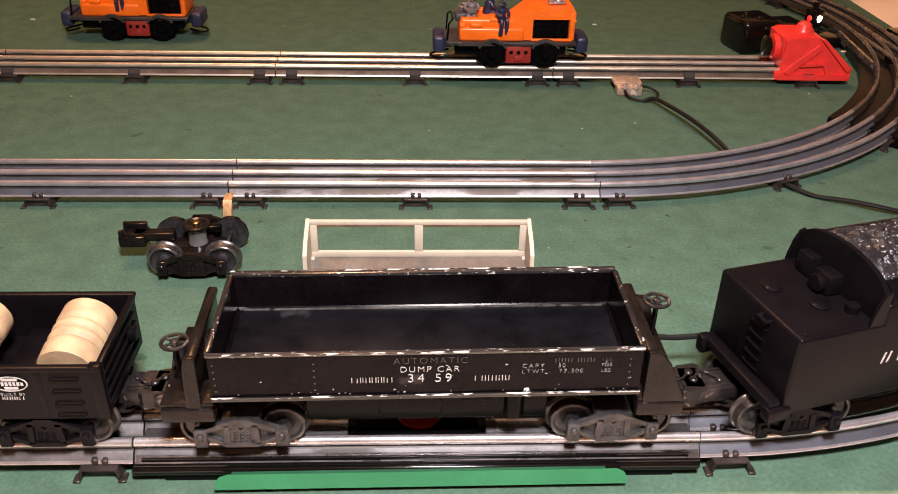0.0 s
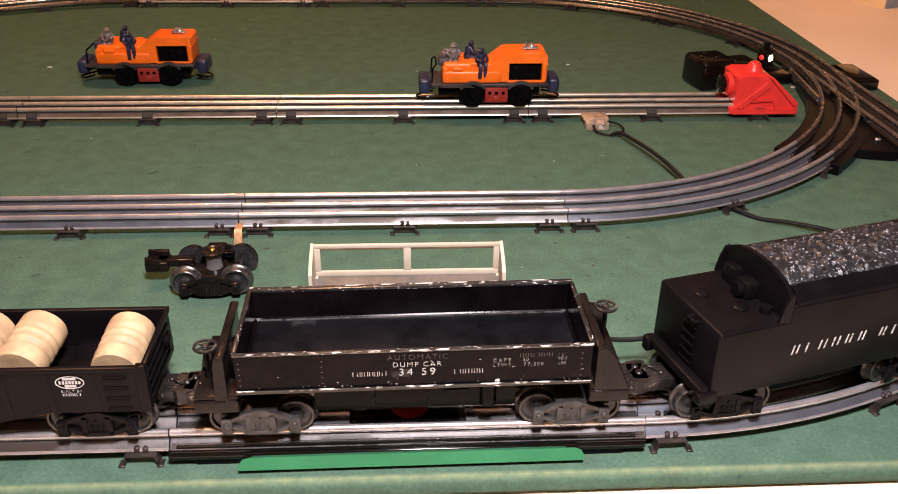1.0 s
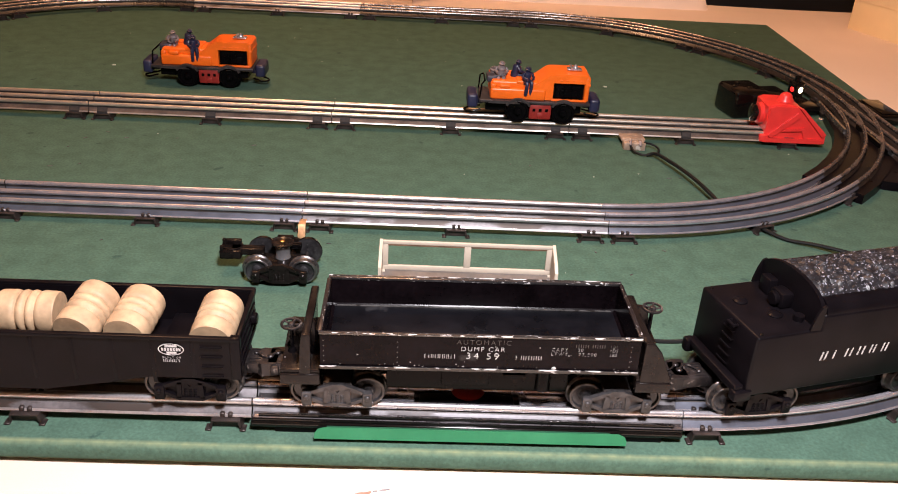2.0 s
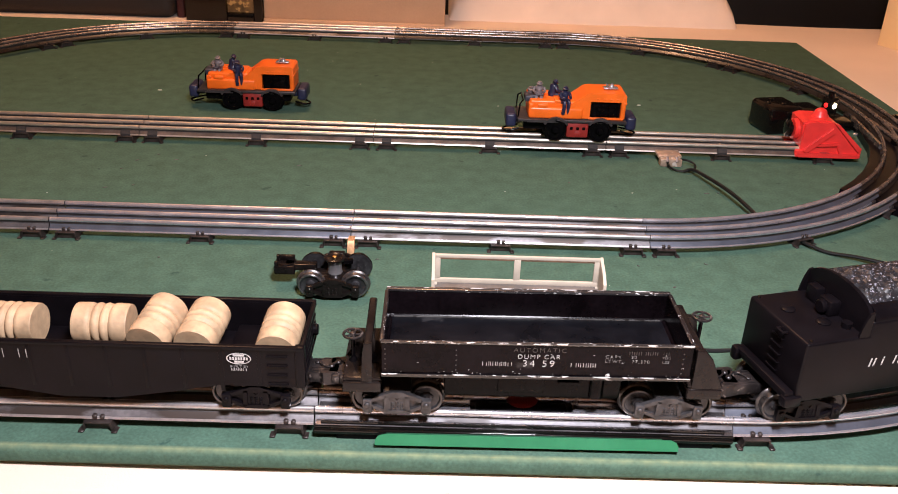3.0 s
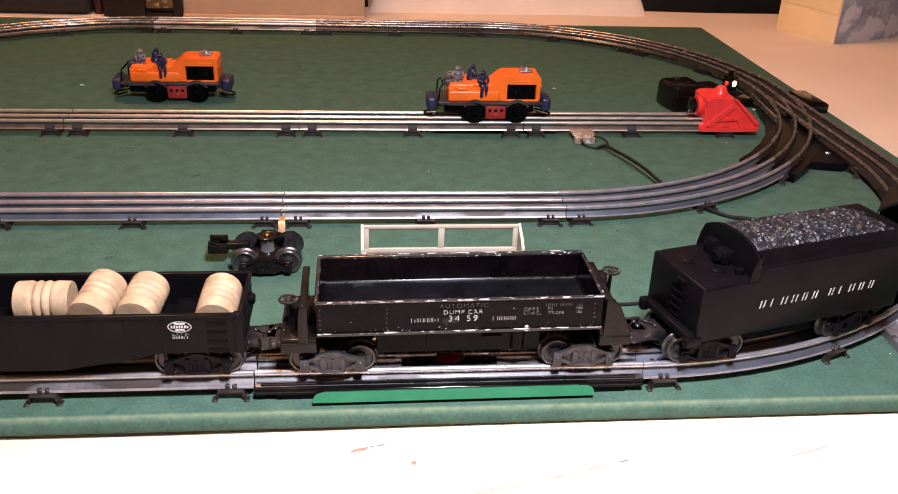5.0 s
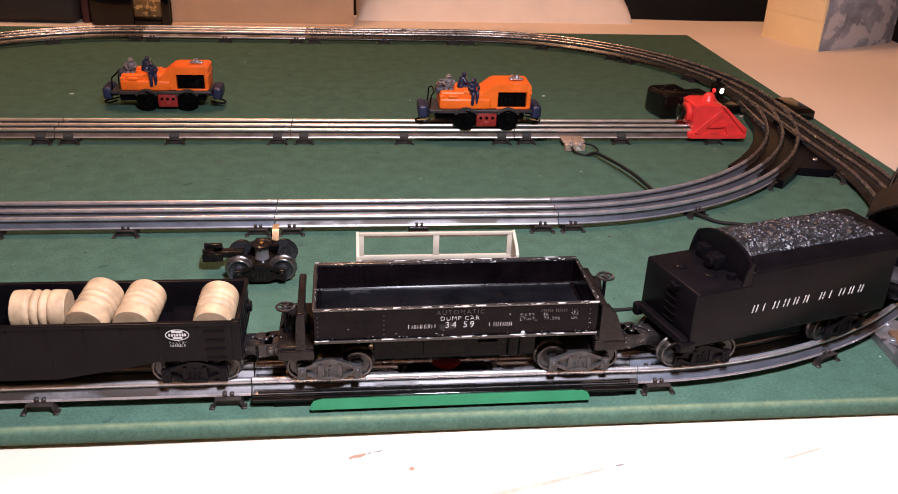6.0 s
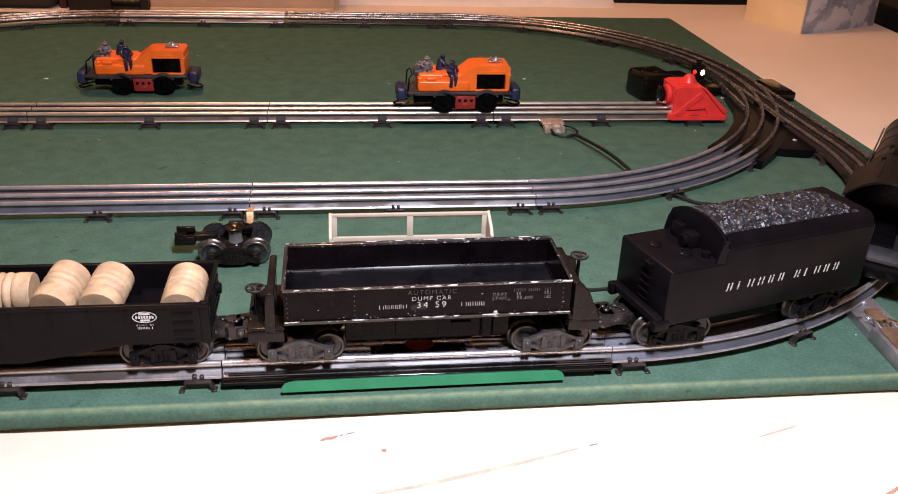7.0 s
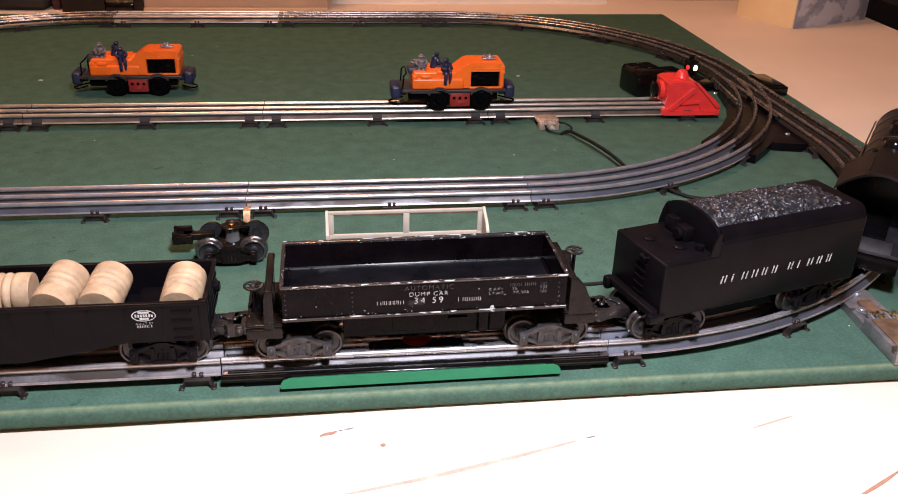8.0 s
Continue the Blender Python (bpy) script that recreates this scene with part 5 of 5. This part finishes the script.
def gang_car(m, label):
    g = thing("gang_car", m @ Matrix.Scale(1.09, 4), label, "toy rail car", "orange gang cars")
    part("body", made(lambda bm: (box(bm, -0.0425, 0.010, -0.0180, 0.0180, 0.0200, 0.0312, 0.0022, 3),
                                  prism(bm, [(-0.005, 0.0290), (-0.005, 0.0320), (0.0065, 0.0405), (0.0120, 0.0448), (0.0165, 0.0460), (0.0486, 0.0460), (0.0508, 0.0440), (0.0508, 0.0378), (0.0168, 0.0378), (0.0168, 0.0210), (-0.005, 0.0210)], -0.0165, 0.0165),
                                  box(bm, 0.0462, 0.0510, -0.0168, 0.0168, 0.0205, 0.0440, 0.0018, 3), box(bm, -0.0425, -0.0370, -0.0170, 0.0170, 0.0285, 0.0345, 0.0016), box(bm, -0.0415, 0.0030, -0.0145, 0.0150, 0.0300, 0.0372, 0.0020, 3),
                                  box(bm, -0.034, -0.024, -0.0180, -0.0100, 0.031, 0.0345, 0.0012))), ORANGE, g, "bright orange plastic body")
    for k in range(4):
        part("grille_bar", made(lambda bm: box(bm, 0.0190 + k * 0.0080, 0.0196 + k * 0.0080, -0.0160, -0.0135, 0.0215, 0.0378, 0.0002)), BLACK, g)
    part("hood_band", made(lambda bm: box(bm, 0.0484, 0.0516, -0.0172, 0.0172, 0.0355, 0.0380, 0.0008)), ORANGE, g)
    for k in range(4):
        part("hood_louvre", made(lambda bm: box(bm, 0.0215 + k * 0.0065, 0.0250 + k * 0.0065, -0.0170, -0.0160, 0.0400, 0.0412, 0.0003)), ORANGE, g)
    part("sill", made(lambda bm: box(bm, 0.0155, 0.0495, -0.0168, -0.0140, 0.0202, 0.0222, 0.0006)), ORANGE, g)
    part("bench", made(lambda bm: (box(bm, -0.0430, -0.0180, 0.0060, 0.0150, 0.0365, 0.0392, 0.0008), box(bm, -0.0180, -0.0020, -0.0155, 0.0155, 0.0350, 0.0382, 0.0010))), ORANGE, g)
    part("engine_bay", made(lambda bm: (box(bm, 0.0168, 0.0464, -0.0125, 0.0125, 0.0205, 0.0380, 0.001), box(bm, 0.023, 0.041, -0.0142, 0.0142, 0.0230, 0.0310, 0.002))), BLACK, g)
    part("running_board", made(lambda bm: (box(bm, -0.0525, 0.0525, -0.0205, 0.0205, 0.0172, 0.0202, 0.0008), prism(bm, [(-0.044, 0.0172), (-0.040, 0.0200), (-0.018, 0.0200), (-0.014, 0.0172)], -0.0212, -0.0200))), SLATE, g)
    for s in (-1, 1):
        part("bumper", made(lambda bm: (box(bm, *sorted((s * 0.0535, s * 0.0635)), -0.0140, 0.0140, 0.0090, 0.0225, 0.0028, 3), box(bm, *sorted((s * 0.048, s * 0.0545)), -0.006, 0.006, 0.0110, 0.0165, 0.001))), BLUE, g)
        part("coupler_loop", made(lambda bm: tube(bm, smooth_line([(s * 0.050, -0.006, 0.006), (s * 0.060, -0.007, 0.0035), (s * 0.0655, 0.0, 0.003), (s * 0.060, 0.007, 0.0035), (s * 0.050, 0.006, 0.006)]), 0.0009, 6)), BLACK, g)
        for sx in (-1, 1):
            part("wheel", made(lambda bm: wheel_mesh(bm, s)), BLACK, g, m=pose(0.0060 + sx * 0.0215, 0, 0.0095) @ Matrix.Scale(1.12, 4))
    part("gear_box", made(lambda bm: (box(bm, -0.0045, 0.0165, -0.0188, 0.0188, 0.0022, 0.0170, 0.0012), box(bm, 0.003, 0.009, -0.0196, 0.0196, 0.0040, 0.0085, 0.0008))), REDP, g, "dark red box between the wheels")
    for k in (-1, 0, 1):
        part("vent", made(lambda bm: box(bm, 0.006 + k * 0.0060 - 0.0014, 0.006 + k * 0.0060 + 0.0014, -0.0193, -0.0180, 0.0100, 0.0128, 0.0003)), BLACK, g)
    part("chassis", made(lambda bm: box(bm, -0.046, 0.046, -0.0110, 0.0110, 0.0070, 0.0174, 0.001)), BLACK, g)
    part("signal_bell", made(lambda bm: (lathe(bm, [(0.0030, 0.047), (0.0030, 0.0488), (0.0016, 0.0508), (0.0008, 0.0518)], Matrix.Translation((0.038, 0, 0)), 14), box(bm, 0.030, 0.044, -0.004, 0.004, 0.0468, 0.0482, 0.0006), cyl(bm, (0.034, -0.006, 0.0492), (0.034, 0.006, 0.0492), 0.0012, 8))), STEEL, g, "small silver horn")
    part("roll_bar", made(lambda bm: tube(bm, [(-0.052, -0.015, 0.020), (-0.051, -0.015, 0.0335), (-0.048, -0.012, 0.0360), (-0.048, 0.012, 0.0360), (-0.051, 0.015, 0.0335), (-0.052, 0.015, 0.020)], 0.0008, 6)), BLACK, g)
    for x, y, z, lean, turn, h, mt, drop in ((-0.0095, -0.0125, 0.0352, 10, -65, 0.0172, BLUE, 0.50), (-0.0195, 0.0030, 0.0365, 14, 10, 0.0172, BLUE, 0.10), (-0.0320, 0.0000, 0.0365, 8, -95, 0.0162, SEATGREY, 0.10), (-0.0390, 0.0060, 0.0365, 8, 40, 0.0085, SEATGREY, 0.05)):
        part("toy_figure", made(lambda bm: toy_shape(bm, h, drop)), mt, g, "plain moulded toy shape", pose(x, y, z, 0, lean, turn))
    for sx in (-1, 1):
        arch = [(0.0060 + sx * 0.0215 + r * math.cos(math.pi * (0.16 + 0.68 * k / 8)), 0.0095 + r * math.sin(math.pi * (0.16 + 0.68 * k / 8))) for r, ks in ((0.0135, range(9)), (0.0115, range(8, -1, -1))) for k in ks]
        part("wheel_arch", made(lambda bm: prism(bm, arch, -0.0215, -0.0190)), SLATE, g)
    part("tool_bundle", made(lambda bm: (box(bm, -0.046, -0.036, -0.008, 0.008, 0.0330, 0.0395, 0.002), tube(bm, [(-0.044, -0.006, 0.038), (-0.028, -0.008, 0.041)], 0.0008, 6))), GREYBLUE, g)
    return g


gang_car(pose(-0.2925, 0.6090, 0.0028), "orange toy gang car with blue bumpers parked on the felt")
gang_car(pose(0.0740, BACK_Y, RAIL_Z + 0.0008), "orange toy gang car with blue bumpers running on the rails")

# ---- the bumper at the end of the siding ----
bumper = thing("track_bumper", pose(0.3150, BACK_Y, 0.0008) @ Matrix.Diagonal((0.95, 0.94, 0.90, 1)), "red plastic track bumper with a black plunger closing the siding", "track bumper")


def bumper_side(bm, s):
    y0, y1 = sorted((s * 0.0185, s * 0.0215))
    prism(bm, [(0.004, 0.0060), (0.072, 0.0060), (0.0742, 0.0090), (0.0738, 0.0165), (0.0715, 0.0205), (0.0425, 0.0475), (0.036, 0.0490), (0.010, 0.0485), (0.006, 0.0460)], y0, y1)
    y2, y3 = sorted((s * 0.0215, s * 0.0246))
    prism(bm, [(0.004, 0.0065), (0.070, 0.0065), (0.070, 0.0115), (0.004, 0.0115)], y2, y3)
    prism(bm, [(0.008, 0.0150), (0.012, 0.0115), (0.040, 0.0380), (0.037, 0.0425)], y2, y3)
    prism(bm, [(0.037, 0.0490), (0.0425, 0.0475), (0.0735, 0.0180), (0.0690, 0.0150)], y2, y3)
    prism(bm, [(0.022, 0.0200), (0.026, 0.0225), (0.048, 0.0245), (0.053, 0.0115), (0.049, 0.0115), (0.045, 0.0215)], y2, y3 - s * 0.0008 if s > 0 else y3)


for s in (-1, 1):
    part("side_frame", made(lambda bm: bumper_side(bm, s)), RED, bumper)
    part("foot", made(lambda bm: box(bm, 0.060, 0.0735, *sorted((s * 0.014, s * 0.0245)), 0.0062, 0.0110, 0.0015)), RED, bumper)
    part("clamp", made(lambda bm: box(bm, 0.0, 0.009, *sorted((s * 0.015, s * 0.024)), 0.0062, 0.0150, 0.0015)), RED, bumper)
part("centre_body", made(lambda bm: (prism(bm, [(0.006, 0.0165), (0.004, 0.0475), (0.010, 0.0500), (0.034, 0.0500), (0.042, 0.0470), (0.070, 0.0185), (0.070, 0.0165)], -0.0185, 0.0185), cyl(bm, (0.0, 0, 0.0335), (0.010, 0, 0.0335), 0.0125, 24, soft=0.0012))), RED, bumper)
part("lamp_cap", made(lambda bm: lathe(bm, [(0.0095, 0.049), (0.0092, 0.0515), (0.0072, 0.0535), (0.0066, 0.0565), (0.0040, 0.0590), (0.001, 0.060)], Matrix.Translation((0.0285, 0, 0)), 24)), RED, bumper)
part("plunger", made(lambda bm: lathe(bm, [(0.0055, 0), (0.0055, 0.004), (0.0100, 0.0045), (0.0105, 0.0080), (0.0080, 0.0095), (0.002, 0.010)], along((0.002, 0, 0.0335), (-0.01, 0, 0.0335)), 24)), BAKELITE, bumper)

# ---- lock-ons, wires and a copper tab ----
lockon = thing("lock_on", pose(0.1780, 0.4615, 0), "tan metal lock-on clip hooked under the siding rail", "lock-on")
part("plate", made(lambda bm: box(bm, -0.0125, 0.0125, -0.0040, 0.0140, 0.0060, 0.0090, 0.0008)), TAN, lockon)
part("terminal_block", made(lambda bm: (box(bm, -0.0115, 0.0110, -0.0140, -0.0036, 0.0, 0.0082, 0.001), box(bm, -0.0090, -0.0010, -0.0150, -0.0060, 0.0068, 0.0088, 0.0008), box(bm, 0.0015, 0.0090, -0.0150, -0.0060, 0.0068, 0.0088, 0.0008))), TAN, lockon)
for x in (-0.005, 0.005):
    part("clip", made(lambda bm: cyl(bm, (x, -0.0158, 0.0060), (x, -0.0120, 0.0098), 0.0016, 8)), STEEL, lockon)


def wire(pts, label, r=0.0011):
    ob = link("wire", made(lambda bm: tube(bm, smooth_line(pts, 8), r, 8)), WIRE)
    return tagged(ob, label, "wire", "black wires")


wire([(0.173, 0.447, 0.006), (0.176, 0.436, 0.003), (0.188, 0.431, 0.002), (0.199, 0.436, 0.003), (0.202, 0.446, 0.004), (0.196, 0.452, 0.006), (0.187, 0.450, 0.008)], "thin black wire looped at the lock-on clip")
wire([(0.187, 0.431, 0.002), (0.1945, 0.426, 0.006), (0.202, 0.403, 0.008), (0.210, 0.377, 0.009), (0.217, 0.350, 0.009), (0.2235, 0.323, 0.007), (0.232, 0.298, 0.003), (0.244, 0.272, 0.003)], "black wire running over the felt under the curved track", 0.0018)
wire([(0.250, 0.270, 0.004), (0.257, 0.262, 0.003), (0.268, 0.253, 0.002), (0.285, 0.243, 0.004), (0.302, 0.232, 0.005), (0.325, 0.222, 0.003), (0.36, 0.20, 0.002)], "black wire running from the curved track behind the tender", 0.0016)
wire([(0.102, 0.0640, 0.0240), (0.114, 0.0632, 0.0236), (0.128, 0.0640, 0.0240)], "short black wire beside the tender coupler", 0.0014)

tab = thing("copper_tab", pose(MID_JOINT - SECTION + 0.0012, 0.2330, 0), "small copper contact tab standing at the rail joint", "contact tab")
part("strip", made(lambda bm: (prism(bm, [(0.0008, 0.0), (0.0008, 0.0096), (-0.0002, 0.0096), (-0.0060, 0.0012), (-0.0060, 0.0)], -0.0028, 0.0028, "x"), box(bm, -0.0028, 0.0028, 0.0006, 0.0100, 0.0086, 0.0095, 0.0003))), COPPER, tab)

contact = thing("track_contactor", pose(0.3170, 0.0560, 0, 0, 0, -2), "small silver metal track contactor beside the curved rail", "track contactor")
part("plate", made(lambda bm: prism(bm, [(-0.0125, 0.0), (-0.0060, 0.0140), (0.0080, 0.0180), (0.0135, 0.0120), (0.0135, -0.0320), (-0.0135, -0.0320)], 0.0, 0.0062, "z")), CASEGREY, contact)
part("case", made(lambda bm: box(bm, -0.0138, 0.0150, -0.0750, -0.0320, 0.0, 0.0110, 0.0012)), CASEGREY, contact)
part("top_plate", made(lambda bm: (box(bm, -0.0110, 0.0120, -0.0700, -0.0360, 0.0110, 0.0122, 0.0005), box(bm, -0.004, 0.006, -0.0200, -0.0050, 0.0062, 0.0092, 0.0008))), BROWNTIN, contact)
for k, x in enumerate((-0.008, -0.002, 0.004, 0.010)):
    part("spring_clip", made(lambda bm: tube(bm, smooth_line([(x, -0.036, 0.0112), (x - 0.002, -0.030, 0.0130 + 0.001 * (k % 2)), (x + 0.001, -0.024, 0.0085), (x - 0.002, -0.016, 0.0068)]), 0.0009, 6)), BRASS if k % 2 else STEEL, contact)
for x, y in ((-0.006, -0.016), (0.007, -0.010), (0.002, 0.006)):
    part("screw", made(lambda bm: cyl(bm, (x, y, 0.006), (x, y, 0.0086), 0.0026, 10, soft=0.0006)), STEEL, contact)

# ---- behind the board ----
pillow = thing("pillow", pose(0.205, 1.325, BED - 0.004), "crumpled white pillow lying at the head of the bed", "pillow")


def pillow_mesh(bm):
    n, m = 60, 30
    for side in (1, -1):
        def h(u, v, x, y):
            e = (1 - abs(2 * u - 1) ** 3.0) * (1 - abs(2 * v - 1) ** 2.6)
            return (0.145 * max(e, 0) ** 0.5 if side > 0 else -0.004) + ((0.014 * noise.noise(Vector((x * 11, y * 11, 1))) + 0.010 * noise.noise(Vector((x * 30, y * 9, 2)))) * max(e, 0) if side > 0 else 0)
        grid_sheet(bm, -0.262, 0.262, -0.155, 0.20, n, m, h)
    bmesh.ops.remove_doubles(bm, verts=bm.verts, dist=0.0002)


part("pillowcase", made(pillow_mesh), PILLOW, pillow)
headb = thing("tan_panel", pose(-0.231, 1.125, BED), "plain tan wooden panel standing on the bed behind the board", "panel")
part("panel", made(lambda bm: box(bm, -0.1445, 0.168, -0.006, 0.012, -0.002, 0.43, 0.003)), PANEL, headb)
part("lower_rail", made(lambda bm: box(bm, -0.1445, 0.168, -0.012, -0.006, -0.002, 0.006, 0.002)), PANEL, headb)
frame_ob = thing("black_frame", pose(-0.455, 1.120, BED), "glossy black framed picture standing on the bed", "picture frame")
part("frame", made(lambda bm: (box(bm, -0.053, 0.018, -0.010, 0.010, -0.002, 0.40, 0.003), box(bm, 0.064, 0.0785, -0.010, 0.010, -0.002, 0.40, 0.003), box(bm, 0.018, 0.064, -0.010, 0.010, -0.002, 0.014, 0.003))), BAKELITE, frame_ob)
part("picture", made(lambda bm: box(bm, 0.018, 0.064, 0.0, 0.004, 0.014, 0.40)), GOLD, frame_ob, "mottled gold and brown picture surface")
cab = thing("dark_cabinet", pose(-0.15, 1.72, -0.62), "dark brown cabinet standing behind the bed", "cabinet")
part("body", made(lambda bm: box(bm, -1.35, 1.25, -0.12, 0.25, 0, 1.12, 0.004)), DARK, cab)
part("door", made(lambda bm: box(bm, -1.33, -0.05, -0.135, -0.12, 0.05, 1.07, 0.003)), DARK, cab)
part("door", made(lambda bm: box(bm, -0.03, 1.23, -0.135, -0.12, 0.05, 1.07, 0.003)), DARK, cab)
bag = thing("dark_cloth_bag", pose(-0.88, 1.155, BED), "dark brown cloth bag lying on the bed behind the board", "bag")
part("cloth", made(lambda bm: (box(bm, -0.33, 0.352, -0.045, 0.10, -0.002, 0.34, 0.020, 4),)), DARK, bag)

part("red_edge", made(lambda bm: box(bm, 0.353, 0.366, -0.030, 0.06, -0.002, 0.33, 0.004, 2)), DARKRED, bag, "dark red edge")

carton = thing("storage_box", pose(0.730, 0.974, BED, 0, 0, 22.3), "cream cardboard box with grey marbled paper on one side", "box")
part("box_body", made(lambda bm: box(bm, 0.0, 0.190, 0.0, 0.129, 0.0, 0.26, 0.0015)), CREAM, carton)
part("marbled_side", made(lambda bm: box(bm, 0.002, 0.190, -0.0016, 0.0, 0.0, 0.26, 0.0005)), MARBLE, carton, "grey marbled paper side")
part("lid_flap", made(lambda bm: box(bm, -0.0016, 0.0, 0.001, 0.127, 0.050, 0.26, 0.0005)), CREAM, carton)
dk = thing("dark_box", pose(1.03, 1.18, -0.40), "dark box standing on the floor beside the bed", "box")
part("body", made(lambda bm: box(bm, -0.02, 0.35, -0.25, 0.2, -0.22, 0.40, 0.005)), DARK, dk)

# ---- marks on the sheet and lint on the felt ----
def smear(pts, r, label, ink):
    """A thin stain that lies on the sheet and tapers to its ends."""
    line = smooth_line(pts, 8)

    def fn(bm):
        rings = []
        for i, p in enumerate(line):
            d = (line[min(i + 1, len(line) - 1)] - line[max(i - 1, 0)]).normalized()
            w = r * (0.35 + 0.65 * math.sin(math.pi * i / (len(line) - 1)))
            ring = []
            for side, up in ((-1, 0.0), (-0.8, 0.00035), (0.8, 0.00035), (1, 0.0)):
                x, y = p.x - d.y * w * side, p.y + d.x * w * side
                ring.append(bm.verts.new((x, y, bed_height(0, 0, x, y) + up)))
            rings.append(ring)
        for a, b in zip(rings, rings[1:]):
            for k in range(4):
                bm.faces.new((a[k], b[k], b[(k + 1) % 4], a[(k + 1) % 4]))
        bm.faces.new(rings[0])
        bm.faces.new(list(reversed(rings[-1])))
        bmesh.ops.recalc_face_normals(bm, faces=bm.faces)
    ob = link("pen_mark", made(fn), ink)
    return tagged(ob, label, "stain", "stains on the sheet")


smear([(-0.0725, -0.0388, 0), (-0.0690, -0.0372, 0), (-0.0655, -0.0368, 0), (-0.0625, -0.0352, 0)], 0.0014, "short faded red mark on the white sheet", PENRED)
smear([(-0.0615, -0.0350, 0), (-0.0590, -0.0346, 0)], 0.0005, "tiny grey dash on the white sheet", PENGREY)
smear([(-0.0580, -0.0343, 0), (-0.0525, -0.0330, 0)], 0.0005, "tiny grey dash on the white sheet", PENGREY)
smear([(-0.0375, -0.0505, 0), (-0.0345, -0.0500, 0)], 0.0016, "small brown spot on the white sheet", PENRED)
smear([(-0.062, -0.089, 0), (-0.021, -0.0815, 0), (0.004, -0.0760, 0), (0.046, -0.0660, 0), (0.077, -0.0580, 0)], 0.0016, "long soft pink line on the white sheet", PENLINE)
smear([(0.084, -0.0562, 0), (0.090, -0.0550, 0)], 0.0005, "tiny grey dash on the white sheet", PENGREY)
smear([(0.188, -0.0575, 0), (0.203, -0.0530, 0), (0.217, -0.0487, 0)], 0.0007, "faint thin line on the white sheet", PENLINE)
smear([(0.218, -0.120, 0), (0.238, -0.1105, 0), (0.256, -0.1010, 0)], 0.0012, "thin red line on the white sheet", PENRED)
lint = bmesh.new()
rng = random.Random(11)
for _ in range(70):
    x, y, r = rng.uniform(-0.75, 0.45), rng.uniform(-0.01, 0.98), rng.uniform(0.0002, 0.0006)
    lathe(lint, [(r, 0.0), (r * 0.8, r * 0.6), (r * 0.2, r * 0.8)], Matrix.Translation((x, y, 0.0)) @ Matrix.Diagonal((rng.uniform(0.6, 2.2), 1, 1, 1)), 6)
for x, y, r in ((-0.417, 0.659, 0.0016), (0.185, 0.66, 0.0014), (-0.345, 0.300, 0.0012), (-0.29, 0.305, 0.001)):
    lathe(lint, [(r, 0.0), (r * 0.8, r * 0.6), (r * 0.2, r * 0.8)], Matrix.Translation((x, y, 0.0)) @ Matrix.Diagonal((1.8, 1, 1, 1)), 8)
tagged(link("lint", lint, LINT), "pale lint specks scattered on the green felt", "lint", kind="stuff")
fluff = bmesh.new()
for _ in range(46):
    x, y, r = rng.uniform(-0.55, 0.30), rng.uniform(0.06, 0.46), rng.uniform(0.0003, 0.0009)
    lathe(fluff, [(r, 0.0), (r * 0.8, r * 0.4), (r * 0.2, r * 0.5)], Matrix.Translation((x, y, 0.0)) @ pose(0, 0, 0, 0, 0, rng.uniform(-50, 50)) @ Matrix.Diagonal((rng.uniform(1.0, 4.5), 1, 1, 1)), 6)
tagged(link("dark_fluff", fluff, SLATE), "dark fluff specks scattered on the green felt", "fluff", kind="stuff")
